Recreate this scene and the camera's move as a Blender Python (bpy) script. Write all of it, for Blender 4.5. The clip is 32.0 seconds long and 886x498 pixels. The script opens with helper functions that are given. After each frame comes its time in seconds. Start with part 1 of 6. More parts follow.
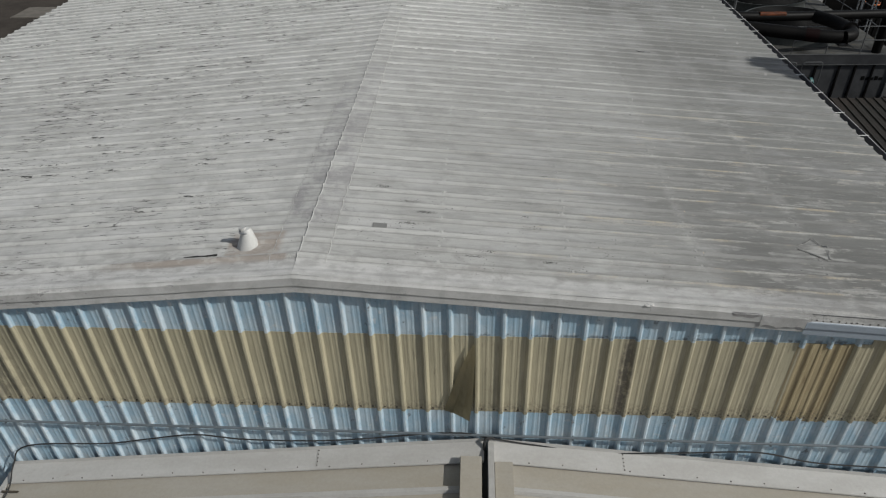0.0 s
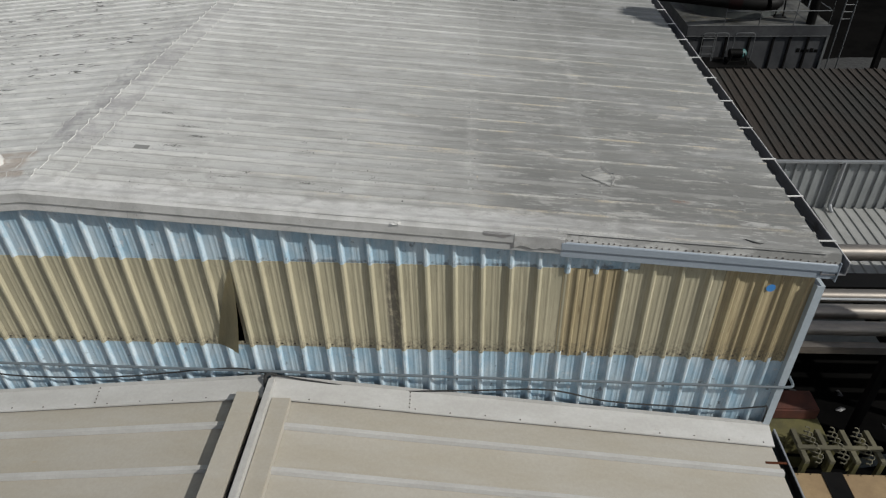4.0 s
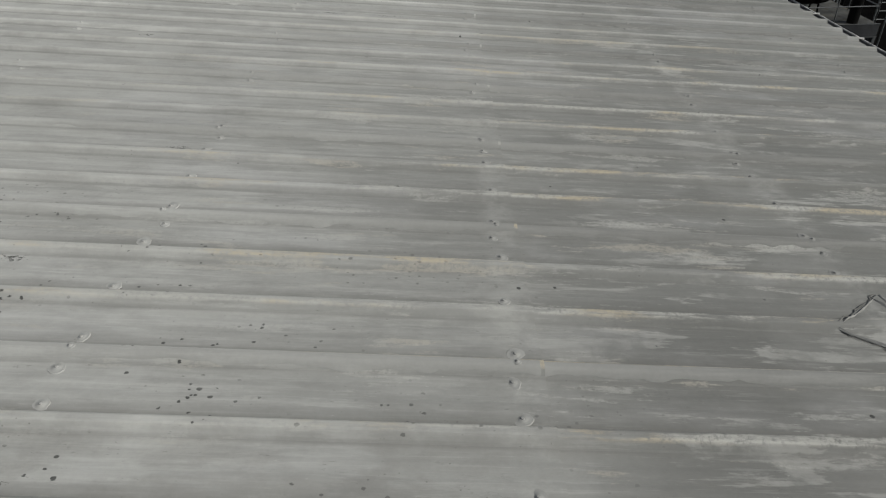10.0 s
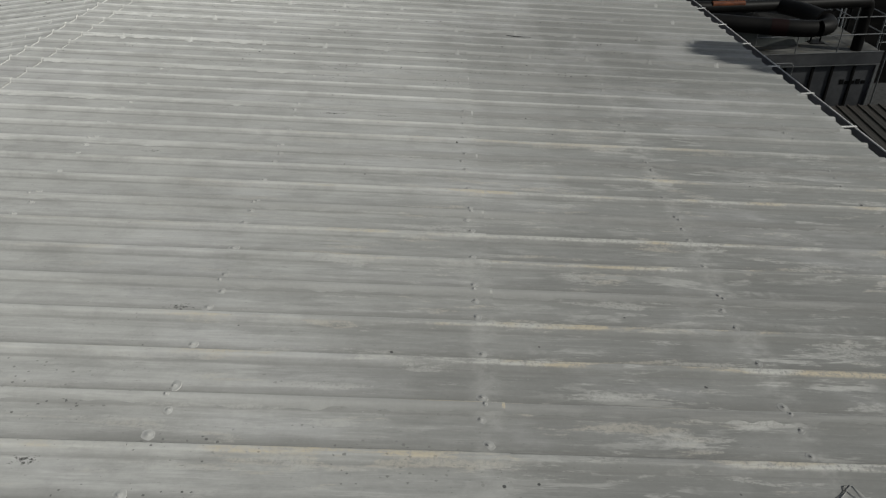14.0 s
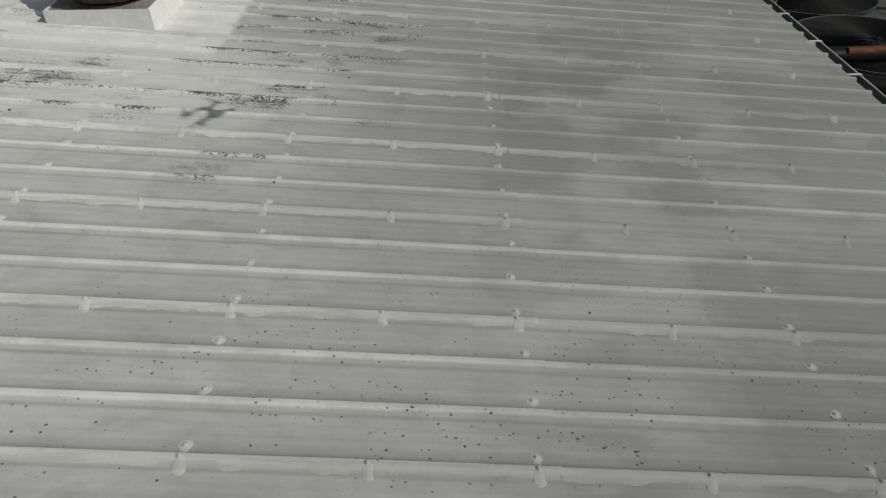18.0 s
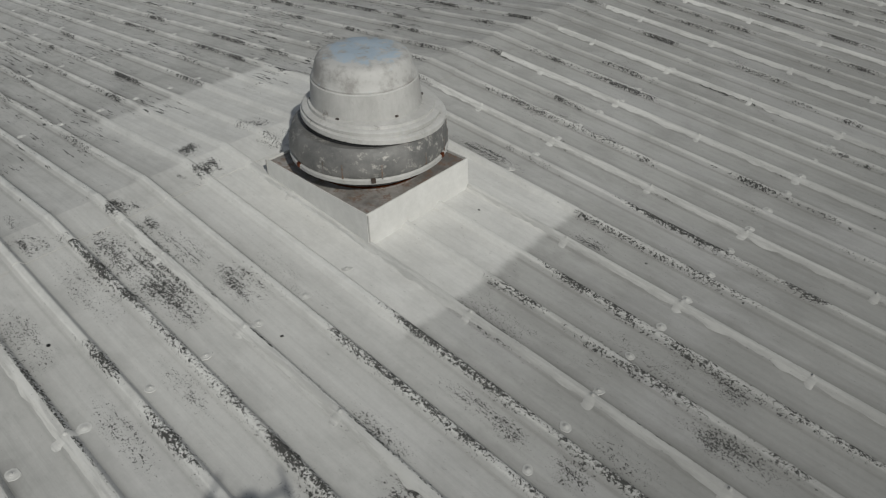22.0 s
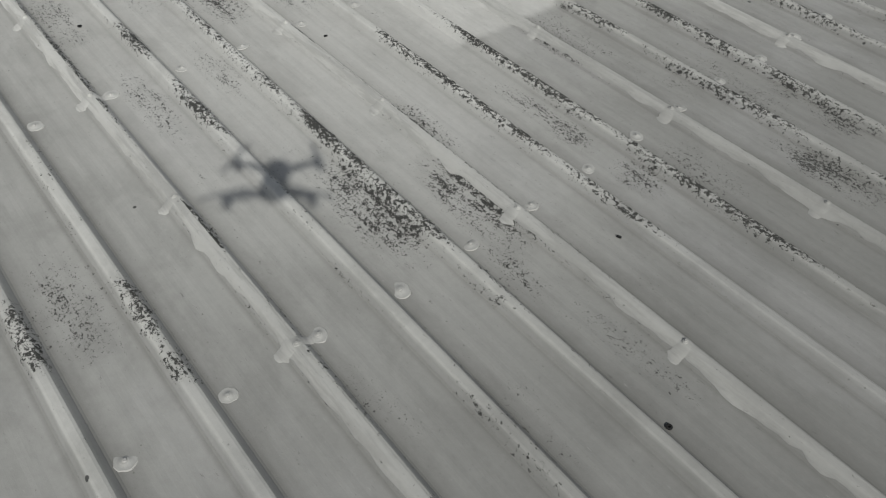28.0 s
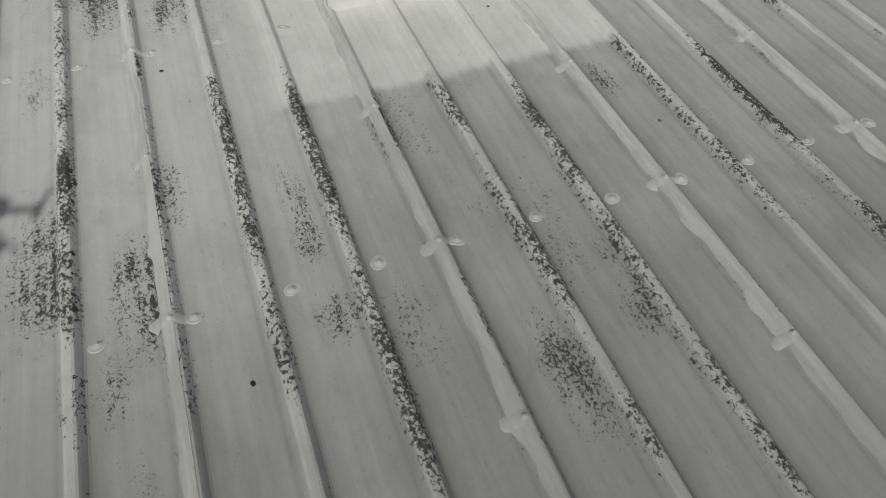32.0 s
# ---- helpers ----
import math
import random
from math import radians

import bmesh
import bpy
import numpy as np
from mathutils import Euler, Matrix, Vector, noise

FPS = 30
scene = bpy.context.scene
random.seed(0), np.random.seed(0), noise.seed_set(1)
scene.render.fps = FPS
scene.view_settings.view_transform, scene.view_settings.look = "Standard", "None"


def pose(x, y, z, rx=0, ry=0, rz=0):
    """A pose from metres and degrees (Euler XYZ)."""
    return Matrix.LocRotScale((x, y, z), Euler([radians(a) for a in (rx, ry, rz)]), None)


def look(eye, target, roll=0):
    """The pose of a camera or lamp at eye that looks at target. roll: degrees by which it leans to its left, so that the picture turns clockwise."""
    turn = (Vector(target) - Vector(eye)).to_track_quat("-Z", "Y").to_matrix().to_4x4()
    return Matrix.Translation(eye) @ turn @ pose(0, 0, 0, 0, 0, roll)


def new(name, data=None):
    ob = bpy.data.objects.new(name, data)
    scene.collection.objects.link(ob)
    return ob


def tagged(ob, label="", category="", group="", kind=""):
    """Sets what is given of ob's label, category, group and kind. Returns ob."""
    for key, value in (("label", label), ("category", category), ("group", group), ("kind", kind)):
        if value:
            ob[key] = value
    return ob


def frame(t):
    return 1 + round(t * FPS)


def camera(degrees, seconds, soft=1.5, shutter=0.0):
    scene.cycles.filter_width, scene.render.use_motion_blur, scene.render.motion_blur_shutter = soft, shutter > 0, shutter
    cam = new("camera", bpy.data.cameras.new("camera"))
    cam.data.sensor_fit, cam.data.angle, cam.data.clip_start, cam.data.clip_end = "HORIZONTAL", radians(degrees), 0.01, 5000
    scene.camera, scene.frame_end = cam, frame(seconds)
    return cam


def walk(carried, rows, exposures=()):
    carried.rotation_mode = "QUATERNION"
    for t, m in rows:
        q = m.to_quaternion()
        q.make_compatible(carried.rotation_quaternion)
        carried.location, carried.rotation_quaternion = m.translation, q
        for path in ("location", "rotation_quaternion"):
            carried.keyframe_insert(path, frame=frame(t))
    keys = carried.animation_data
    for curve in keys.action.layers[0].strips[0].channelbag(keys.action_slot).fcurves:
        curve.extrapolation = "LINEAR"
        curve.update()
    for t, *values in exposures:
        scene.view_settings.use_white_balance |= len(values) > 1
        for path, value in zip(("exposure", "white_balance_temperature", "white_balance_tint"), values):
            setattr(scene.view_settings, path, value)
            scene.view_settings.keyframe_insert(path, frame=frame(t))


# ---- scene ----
cam = camera(66.7, 32.0, 1.2)
PATH = [
    (0, (1.989, -5.708, 12.399), (1.891, -4.083, 11.238), -1.6),
    (0.5, (2.299, -5.757, 12.403), (2.198, -4.131, 11.242), -1.6),
    (1, (2.771, -5.781, 12.484), (2.672, -4.158, 11.319), -1.5),
    (1.5, (3.401, -5.806, 12.554), (3.303, -4.184, 11.389), -1.4),
    (2, (4.069, -5.881, 12.622), (3.974, -4.26, 11.455), -1.3),
    (2.5, (4.534, -5.991, 12.544), (4.44, -4.37, 11.376), -1.3),
    (4.5, (4.669, -5.466, 11.331), (4.577, -3.852, 10.153), -1.2),
    (5, (4.654, -4.694, 11.356), (4.56, -3.057, 10.211), -1.3),
    (5.5, (4.624, -3.939, 11.338), (4.53, -2.286, 10.217), -1.3),
    (6, (4.579, -3.096, 10.965), (4.486, -1.443, 9.842), -1.2),
    (6.5, (4.522, -2.164, 10.281), (4.43, -0.511, 9.159), -1.2),
    (7, (4.455, -1.372, 9.455), (4.36, 0.288, 8.344), -1.1),
    (7.5, (4.436, -0.843, 9.238), (4.346, 0.81, 8.116), -1.0),
    (8, (4.389, -0.821, 9.297), (4.297, 0.832, 8.176), -1.1),
    (8.5, (4.324, -0.822, 9.323), (4.23, 0.833, 8.204), -1.2),
    (9, (4.272, -0.861, 9.292), (4.228, 0.797, 8.175), -1.3),
    (9.5, (4.316, -0.824, 9.32), (4.314, 0.834, 8.201), -1.4),
    (10, (4.361, -0.821, 9.301), (4.356, 0.84, 8.187), -1.6),
    (10.5, (4.355, -0.849, 9.285), (4.352, 0.818, 8.18), -1.6),
    (11, (4.396, -0.823, 9.53), (4.39, 0.837, 8.414), -1.6),
    (11.5, (4.403, -0.87, 9.925), (4.395, 0.795, 8.817), -1.8),
    (12, (4.417, -0.888, 9.95), (4.41, 0.778, 8.843), -1.8),
    (12.5, (4.45, -0.897, 9.984), (4.444, 0.773, 8.882), -1.8),
    (13, (4.437, -0.921, 10.045), (4.436, 0.745, 8.937), -1.6),
    (13.5, (4.421, -0.838, 10.061), (4.418, 0.828, 8.954), -1.6),
    (14, (4.465, -0.454, 10.085), (4.439, 1.209, 8.974), -2.2),
    (14.2, (4.401, 0.372, 10.149), (4.412, 2.013, 9.006), -1.4),
    (14.4, (4.351, 1.507, 10.229), (4.385, 3.112, 9.036), 0.3),
    (14.7, (4.348, 3.494, 10.236), (4.379, 5.127, 9.082), 0.3),
    (15, (4.362, 4.632, 10.215), (4.359, 6.275, 9.076), -0.9),
    (15.5, (4.22, 5.114, 10.198), (4.222, 6.765, 9.068), -0.8),
    (17.5, (4.165, 5.976, 10.166), (4.152, 7.48, 8.848), -1.1),
    (18, (4.207, 6.57, 10.178), (4.202, 8.141, 8.94), -0.9),
    (18.5, (4.211, 7.177, 10.146), (4.207, 8.797, 8.973), -0.7),
    (19, (4.197, 7.804, 10.146), (4.175, 9.423, 8.972), -0.5),
    (19.5, (4.132, 8.478, 10.231), (4.048, 10.093, 9.054), -0.4),
    (20, (4.052, 9.025, 10.225), (3.834, 10.625, 9.045), -0.2),
    (20.5, (3.995, 9.567, 10.244), (3.585, 11.127, 9.062), -0.2),
    (21, (3.945, 10.09, 10.321), (3.293, 11.553, 9.122), -0.2),
    (21.5, (3.963, 10.552, 10.347), (3.098, 11.896, 9.144), -0.3),
    (22, (4.01, 10.743, 10.313), (2.935, 11.919, 9.104), -0.1),
    (22.5, (4.122, 10.671, 10.367), (2.955, 11.681, 9.095), -0.4),
    (23, (4.207, 10.569, 10.376), (3.164, 11.454, 8.916), -0.1),
    (23.5, (4.446, 10.396, 10.357), (3.406, 11.287, 8.9), -0.1),
    (24, (4.366, 10.403, 10.324), (3.327, 11.295, 8.866), -0.0),
    (24.5, (4.335, 10.295, 10.051), (3.283, 11.193, 8.606), -0.1),
    (26.5, (4.134, 10.521, 9.463), (3.056, 11.412, 8.033), -1.5),
    (27, (4.247, 10.555, 9.41), (3.169, 11.442, 7.978), -1.6),
    (27.5, (4.276, 10.559, 9.429), (3.2, 11.445, 7.995), -1.6),
    (28, (4.286, 10.568, 9.403), (3.211, 11.46, 7.971), -1.4),
    (28.5, (4.252, 10.624, 9.406), (3.177, 11.51, 7.971), -1.6),
    (29, (4.203, 10.69, 9.393), (3.128, 11.585, 7.963), -1.4),
    (29.5, (4.18, 10.814, 9.404), (3.104, 11.703, 7.972), -1.4),
    (30, (4.082, 10.951, 9.427), (2.968, 11.797, 7.997), -1.2),
    (30.5, (4.026, 11.16, 9.425), (2.868, 11.946, 7.997), -1.3),
    (31, (4.136, 11.425, 9.415), (2.93, 12.153, 7.995), -1.2),
    (31.5, (4.355, 11.787, 9.426), (3.099, 12.427, 8.007), -0.5),
    (32, (4.639, 12.294, 9.459), (3.337, 12.753, 8.012), -1.6),
]
EXPOSURES = [(0.0, 0.12, 6230, 8), (1.0, 0.17, 6230, 8), (2.5, 0.34, 6250, 8), (4.5, 0.42, 6270, 8), (6.0, 0.24, 6290, 7), (7.5, 0.11, 6330, 7), (13.0, 0.13, 6350, 6), (15.5, 0.05, 6360, 6), (17.5, 0.01, 6360, 6), (20.0, -0.02, 6360, 6), (21.0, -0.16, 6330, 7), (22.0, -0.34, 6310, 7), (23.5, -0.27, 6310, 7), (26.5, -0.18, 6310, 7), (29.0, -0.22, 6310, 7), (31.0, -0.27, 6330, 7), (32.0, -0.19, 6330, 7)]
walk(cam, [(t, look(eye, target, roll)) for t, eye, target, roll in PATH], EXPOSURES)

# ---- light ----
SUN_EL, SUN_AZ = 38.7, -22.6          # degrees: height, and turn from +x
SUN_WAY = Vector((math.cos(radians(SUN_EL)) * math.cos(radians(SUN_AZ)), math.cos(radians(SUN_EL)) * math.sin(radians(SUN_AZ)), math.sin(radians(SUN_EL))))
world = bpy.data.worlds.new("sky_world")
scene.world = world
world.use_nodes = True
wn = world.node_tree
sky = wn.nodes.new("ShaderNodeTexSky")
sky.sky_type, sky.sun_disc = "NISHITA", False
sky.sun_elevation, sky.sun_rotation = radians(SUN_EL), radians(90 - SUN_AZ)
wn.nodes["Background"].inputs["Strength"].default_value = 0.065
pale = wn.nodes.new("ShaderNodeHueSaturation")
pale.inputs["Saturation"].default_value = 0.36       # thin high haze
wn.links.new(sky.outputs[0], pale.inputs["Color"])
wn.links.new(pale.outputs[0], wn.nodes["Background"].inputs["Color"])
sun_data = bpy.data.lights.new("sun", "SUN")
sun_data.energy, sun_data.angle, sun_data.color = 3.05, radians(0.53), (1.0, 0.95, 0.87)
sun = new("sun", sun_data)
sun.matrix_world = look(SUN_WAY * 60, (0, 0, 0))

# ---- materials ----
class Nodes:
    """A short hand for a material's node tree."""
    def __init__(self, name, rough=0.7, metal=0.0, gloss=0.5):
        self.m = bpy.data.materials.new(name)
        self.m.use_nodes = True
        self.t = self.m.node_tree
        self.b = self.t.nodes["Principled BSDF"]
        self.b.inputs["Roughness"].default_value = rough
        self.b.inputs["Metallic"].default_value = metal
        self.b.inputs["Specular IOR Level"].default_value = gloss
        self.geo = self.t.nodes.new("ShaderNodeNewGeometry")
        self.info = self.t.nodes.new("ShaderNodeObjectInfo")
        self.pos = self.geo.outputs["Position"]

    def put(self, socket, value):
        if hasattr(value, "is_linked"):
            self.t.links.new(value, socket)
        else:
            socket.default_value = value

    def math(self, op, a, b=0.0, clamp=False):
        n = self.t.nodes.new("ShaderNodeMath")
        n.operation, n.use_clamp = op, clamp
        self.put(n.inputs[0], a)
        self.put(n.inputs[1], b)
        return n.outputs[0]

    def scaled(self, scale, shift=(0, 0, 0)):
        n = self.t.nodes.new("ShaderNodeMapping")
        self.put(n.inputs["Vector"], self.pos)
        n.inputs["Scale"].default_value = scale
        n.inputs["Location"].default_value = shift
        return n.outputs[0]

    def noise(self, scale=(1, 1, 1), detail=4.0, rough=0.6, shift=(0, 0, 0), distort=0.0):
        n = self.t.nodes.new("ShaderNodeTexNoise")
        self.put(n.inputs["Vector"], self.scaled(scale, shift))
        n.inputs["Scale"].default_value = 1.0
        n.inputs["Detail"].default_value = detail
        n.inputs["Roughness"].default_value = rough
        n.inputs["Distortion"].default_value = distort
        return n.outputs["Fac"]

    def spots(self, scale, size, ragged=0.0):
        """Dots, about one in each cell, of a radius of about size cells; ragged, a noise about 0, makes them uneven."""
        n = self.t.nodes.new("ShaderNodeTexVoronoi")
        self.put(n.inputs["Vector"], self.scaled(scale))
        n.inputs["Scale"].default_value = 1.0
        return self.step(self.math("ADD", n.outputs["Distance"], ragged), size, size * 0.75)

    def cells(self, scale, wobble=0.0):
        """A random number for each cell of a cracked pattern."""
        n = self.t.nodes.new("ShaderNodeTexVoronoi")
        at = self.scaled(scale)
        if wobble:
            w = self.t.nodes.new("ShaderNodeTexNoise")
            self.put(w.inputs["Vector"], at)
            w.inputs["Scale"].default_value = 1.3
            v = self.t.nodes.new("ShaderNodeVectorMath")
            v.operation = "MULTIPLY_ADD"
            self.put(v.inputs[0], w.outputs["Color"])
            v.inputs[1].default_value = (wobble * 2,) * 3
            self.put(v.inputs[2], at)
            at = v.outputs[0]
        self.put(n.inputs["Vector"], at)
        n.inputs["Scale"].default_value = 1.0
        c = self.t.nodes.new("ShaderNodeSeparateColor")
        self.put(c.inputs[0], n.outputs["Color"])
        return c.outputs[0]

    def step(self, value, low, high):
        """0 at low, 1 at high, smooth between (low may be the larger)."""
        n = self.t.nodes.new("ShaderNodeMapRange")
        n.interpolation_type = "SMOOTHSTEP"
        self.put(n.inputs["Value"], value)
        n.inputs["From Min"].default_value, n.inputs["From Max"].default_value = low, high
        return n.outputs["Result"]

    def axis(self, i):
        n = self.t.nodes.new("ShaderNodeSeparateXYZ")
        self.put(n.inputs[0], self.pos)
        return n.outputs[i]

    def near(self, centre, radii, edge=0.5):
        """1 inside an ellipse, 0 outside, with a soft border."""
        n = self.t.nodes.new("ShaderNodeVectorMath")
        n.operation = "LENGTH"
        sc = tuple(1.0 / r for r in radii)
        self.put(n.inputs[0], self.scaled(sc, tuple(-c * k for c, k in zip(centre, sc))))
        return self.step(n.outputs["Value"], 1.0 + edge, 1.0 - edge)

    def mix(self, fac, a, b, kind="MIX"):
        n = self.t.nodes.new("ShaderNodeMix")
        n.data_type, n.blend_type = "RGBA", kind
        self.put(n.inputs[0], fac)
        for sock, v in ((n.inputs[6], a), (n.inputs[7], b)):
            self.put(sock, v if hasattr(v, "is_linked") else (*v, 1.0))
        return n.outputs[2]

    def shade(self, colour, amount):
        """Scale a colour by a number."""
        n = self.t.nodes.new("ShaderNodeVectorMath")
        n.operation = "SCALE"
        self.put(n.inputs[0], colour if hasattr(colour, "is_linked") else colour)
        self.put(n.inputs["Scale"], amount)
        return n.outputs[0]

    def bump(self, height, strength=0.3, distance=0.01):
        n = self.t.nodes.new("ShaderNodeBump")
        n.inputs["Strength"].default_value, n.inputs["Distance"].default_value = strength, distance
        self.put(n.inputs["Height"], height)
        self.t.links.new(n.outputs[0], self.b.inputs["Normal"])

    def done(self, colour, rough=None):
        self.put(self.b.inputs["Base Color"], colour)
        if rough is not None:
            self.put(self.b.inputs["Roughness"], rough)
        return self.m


def worn(name, c1, c2, rough=0.6, metal=0.0, big=(1.5, 1.5, 1.5), fine=(25, 25, 25), dirt=None, dirt_at=0.62, vary=0.12, bump=0.15, gloss=0.4):
    """A surface of two tones in patches, with fine grain, stains and a small change from piece to piece."""
    k = Nodes(name, rough, metal, gloss)
    a = k.noise(big, 5, 0.65)
    g = k.noise(fine, 4, 0.7, (3.1, 1.7, 5.3))
    col = k.mix(k.step(a, 0.32, 0.68), c1, c2)
    if dirt:
        d = k.noise(tuple(2.7 * v for v in big), 6, 0.75, (9.0, 2.0, 4.0))
        col = k.mix(k.math("MULTIPLY", k.step(d, dirt_at, dirt_at + 0.12), 0.8), col, dirt)
    amount = k.math("ADD", k.math("MULTIPLY", g, 0.28), 0.86)
    amount = k.math("ADD", amount, k.math("MULTIPLY", k.math("SUBTRACT", k.info.outputs["Random"], 0.5), vary))
    k.bump(k.math("ADD", g, k.math("MULTIPLY", a, 2.0)), bump, 0.006)
    return k.done(k.shade(col, amount), k.math("ADD", k.math("MULTIPLY", a, 0.3), rough - 0.15))


PITCH = 0.3055                   # from rib to rib of the main roof
RIB0 = 0.915                     # y of a lap rib


def roof_coat(name, peeling):
    """White elastomeric roof coating, greyed by weather; peeling sheets have flakes off, the others rust stains and brush marks by the gable edge."""
    k = Nodes(name, 0.8, 0.0, 0.22)
    mul, add, sub, big = (lambda a, b: k.math("MULTIPLY", a, b)), (lambda a, b: k.math("ADD", a, b)), (lambda a, b: k.math("SUBTRACT", a, b)), (lambda a, b: k.math("MAXIMUM", a, b))
    x, y = k.axis(0), k.axis(1)
    broad = k.noise((0.35, 0.5, 0.5), 5, 0.6)
    cloud = k.noise((1.1, 1.5, 1.0), 6, 0.65, (5, 9, 1))
    mottle = k.noise((4.0, 6.0, 4.0), 6, 0.62, (3, 1, 4), 0.4)
    wash = k.noise((1.3, 5.0, 2.0), 5, 0.6, (3, 7, 2), 0.3)
    drag = k.noise((0.5, 9.0, 3.0), 5, 0.65, (2, 5, 0))
    drag2 = k.noise((1.5, 24.0, 6.0), 6, 0.7, (7, 1, 0))
    fine = k.noise((3.0, 60.0, 8.0), 5, 0.7, (1, 2, 9))
    grain = k.noise((45, 45, 45), 4, 0.75)
    # how far from the nearest rib, in metres; dirt lies in the pans
    away = k.math("PINGPONG", sub(y, RIB0), PITCH / 2)
    wob = mul(sub(drag2, 0.5), 0.03)
    pan = k.step(add(away, mul(wob, 0.6)), 0.016, 0.027)
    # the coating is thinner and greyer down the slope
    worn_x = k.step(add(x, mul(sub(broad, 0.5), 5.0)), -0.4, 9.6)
    early = k.step(y, 9.0, 2.5)
    grey = k.mix(worn_x, (0.535, 0.531, 0.512), (0.175, 0.179, 0.172))
    rib = k.mix(worn_x, (0.60, 0.596, 0.573), (0.28, 0.278, 0.267))
    white_ribs = mul(k.step(y, 2.0, 7.0), k.step(x, 8.5, 6.0))
    grey = k.mix(pan, k.mix(add(0.62, mul(white_ribs, 0.38)), grey, k.shade(rib, add(1.0, mul(white_ribs, 0.10)))), k.shade(grey, add(0.97, mul(white_ribs, -0.10))))
    grey = k.mix(mul(k.step(wash, 0.55, 0.36), 0.25), grey, (0.26, 0.258, 0.247))
    grey = k.mix(mul(k.step(cloud, 0.50, 0.66), 0.30), grey, (0.29, 0.288, 0.275))
    grey = k.mix(mul(k.step(mottle, 0.44, 0.66), 0.29), grey, (0.22, 0.218, 0.208))
    # uneven brightness of the slope put into the colour as soft dark patches
    tone_down = big(mul(k.near((6.0, 2.0, 7.5), (2.4, 2.3, 3), 0.6), 0.56), mul(k.near((4.3, 14.0, 7.7), (1.7, 3.5, 3), 0.6), 0.32))
    tone_down = big(tone_down, mul(k.near((6.0, 7.9, 7.5), (1.6, 1.9, 3), 0.7), 0.50))
    tone_down = big(tone_down, mul(k.near((0.5, 20.0, 7.9), (5.5, 4.5, 3), 0.5), 0.38))
    tone_down = big(tone_down, mul(mul(k.step(x, 4.2, 5.3), k.step(y, 2.0, 1.1)), 0.84))
    tone_down = big(tone_down, mul(k.near((5.1, 12.0, 7.5), (1.6, 2.2, 3), 0.8), 0.62))
    tone_down = big(tone_down, mul(mul(k.step(x, -0.8, 0.4), k.step(x, 4.6, 2.6)), mul(k.step(y, 9.5, 6.5), 0.19)))
    grey = k.mix(tone_down, grey, (0.125, 0.1245, 0.119))
    milky = k.noise((0.8, 1.7, 1.0), 5, 0.6, (4, 6, 8))
    grey = k.mix(mul(k.step(milky, 0.50, 0.64), 0.17), grey, (0.545, 0.54, 0.55))
    # broad coats laid one over the other leave pale bands across the ribs
    coats = k.noise((1.1, 0.12, 0.3), 3, 0.5, (6, 2, 0))
    grey = k.mix(mul(k.step(coats, 0.50, 0.57), 0.05), grey, (0.66, 0.655, 0.635))
    soot = mul(k.step(drag, 0.55, 0.42), mul(k.step(cloud, 0.35, 0.6), add(0.02, mul(early, 0.18))))
    grey = k.mix(soot, grey, (0.21, 0.208, 0.199))
    grey = k.mix(mul(k.step(fine, 0.56, 0.42), add(0.025, mul(early, 0.08))), grey, (0.23, 0.228, 0.218))
    grey = k.mix(mul(k.step(fine, 0.54, 0.64), add(0.025, mul(early, 0.08))), grey, (0.60, 0.595, 0.572))
    smudge = mul(k.step(k.noise((1.3, 4.5, 2), 6, 0.66, (8, 3, 3), 0.5), 0.50, 0.64), mul(worn_x, add(0.25, mul(early, 0.75))))
    grey = k.mix(mul(smudge, 0.42), grey, (0.135, 0.134, 0.128))
    chalky = k.noise((1.4, 9.0, 4.0), 6, 0.66, (7, 1, 0), 0.3)
    chalk = mul(k.step(chalky, 0.535, 0.585), mul(mul(worn_x, add(0.10, mul(early, 0.90))), k.step(cloud, 0.60, 0.46)))
    grey = k.mix(mul(chalk, mul(k.step(mottle, 0.34, 0.52), 0.80)), grey, (0.40, 0.396, 0.378))
    # shadow line and dirt at each rib's foot put into the colour
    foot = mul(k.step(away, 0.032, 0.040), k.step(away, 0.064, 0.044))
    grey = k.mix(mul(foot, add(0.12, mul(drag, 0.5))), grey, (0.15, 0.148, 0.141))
    # shade and dirt on each rib's far side, put in as a dark strip
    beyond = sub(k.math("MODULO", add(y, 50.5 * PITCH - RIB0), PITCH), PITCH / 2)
    shade_dirt = mul(k.step(beyond, 0.026, 0.046), k.step(add(beyond, mul(sub(drag2, 0.5), 0.06)), 0.112, 0.055))
    grey = k.mix(mul(mul(shade_dirt, add(0.46, mul(early, 0.08))), add(0.38, mul(drag, 0.40))), grey, (0.13, 0.128, 0.122))
    if not peeling:
        old = k.near((5.6, 2.2, 7.55), (3.4, 2.9, 3), 0.5)
        film = k.step(k.noise((0.95, 7.0, 3.0), 7, 0.70, (11, 3, 0)), 0.46, 0.56)
        top_film = mul(mul(film, sub(1.0, pan)), old)
        tan = k.step(k.noise((1.4, 5.0, 2.0), 4, 0.6, (5, 7, 3)), 0.46, 0.60)
        grey = k.mix(mul(top_film, mul(0.75, k.step(grain, 0.30, 0.55))), grey, k.mix(mul(tan, 0.85), (0.43, 0.422, 0.395), (0.44, 0.37, 0.255)))
        bare = mul(mul(k.step(k.noise((0.8, 6.5, 3.0), 5, 0.66, (2, 9, 4)), 0.48, 0.56), pan), old)
        grey = k.mix(mul(bare, 0.26), grey, (0.150, 0.150, 0.143))
        left_on = mul(mul(k.step(k.noise((1.5, 8.5, 3.0), 8, 0.70, (7, 4, 1)), 0.560, 0.610), pan), old)
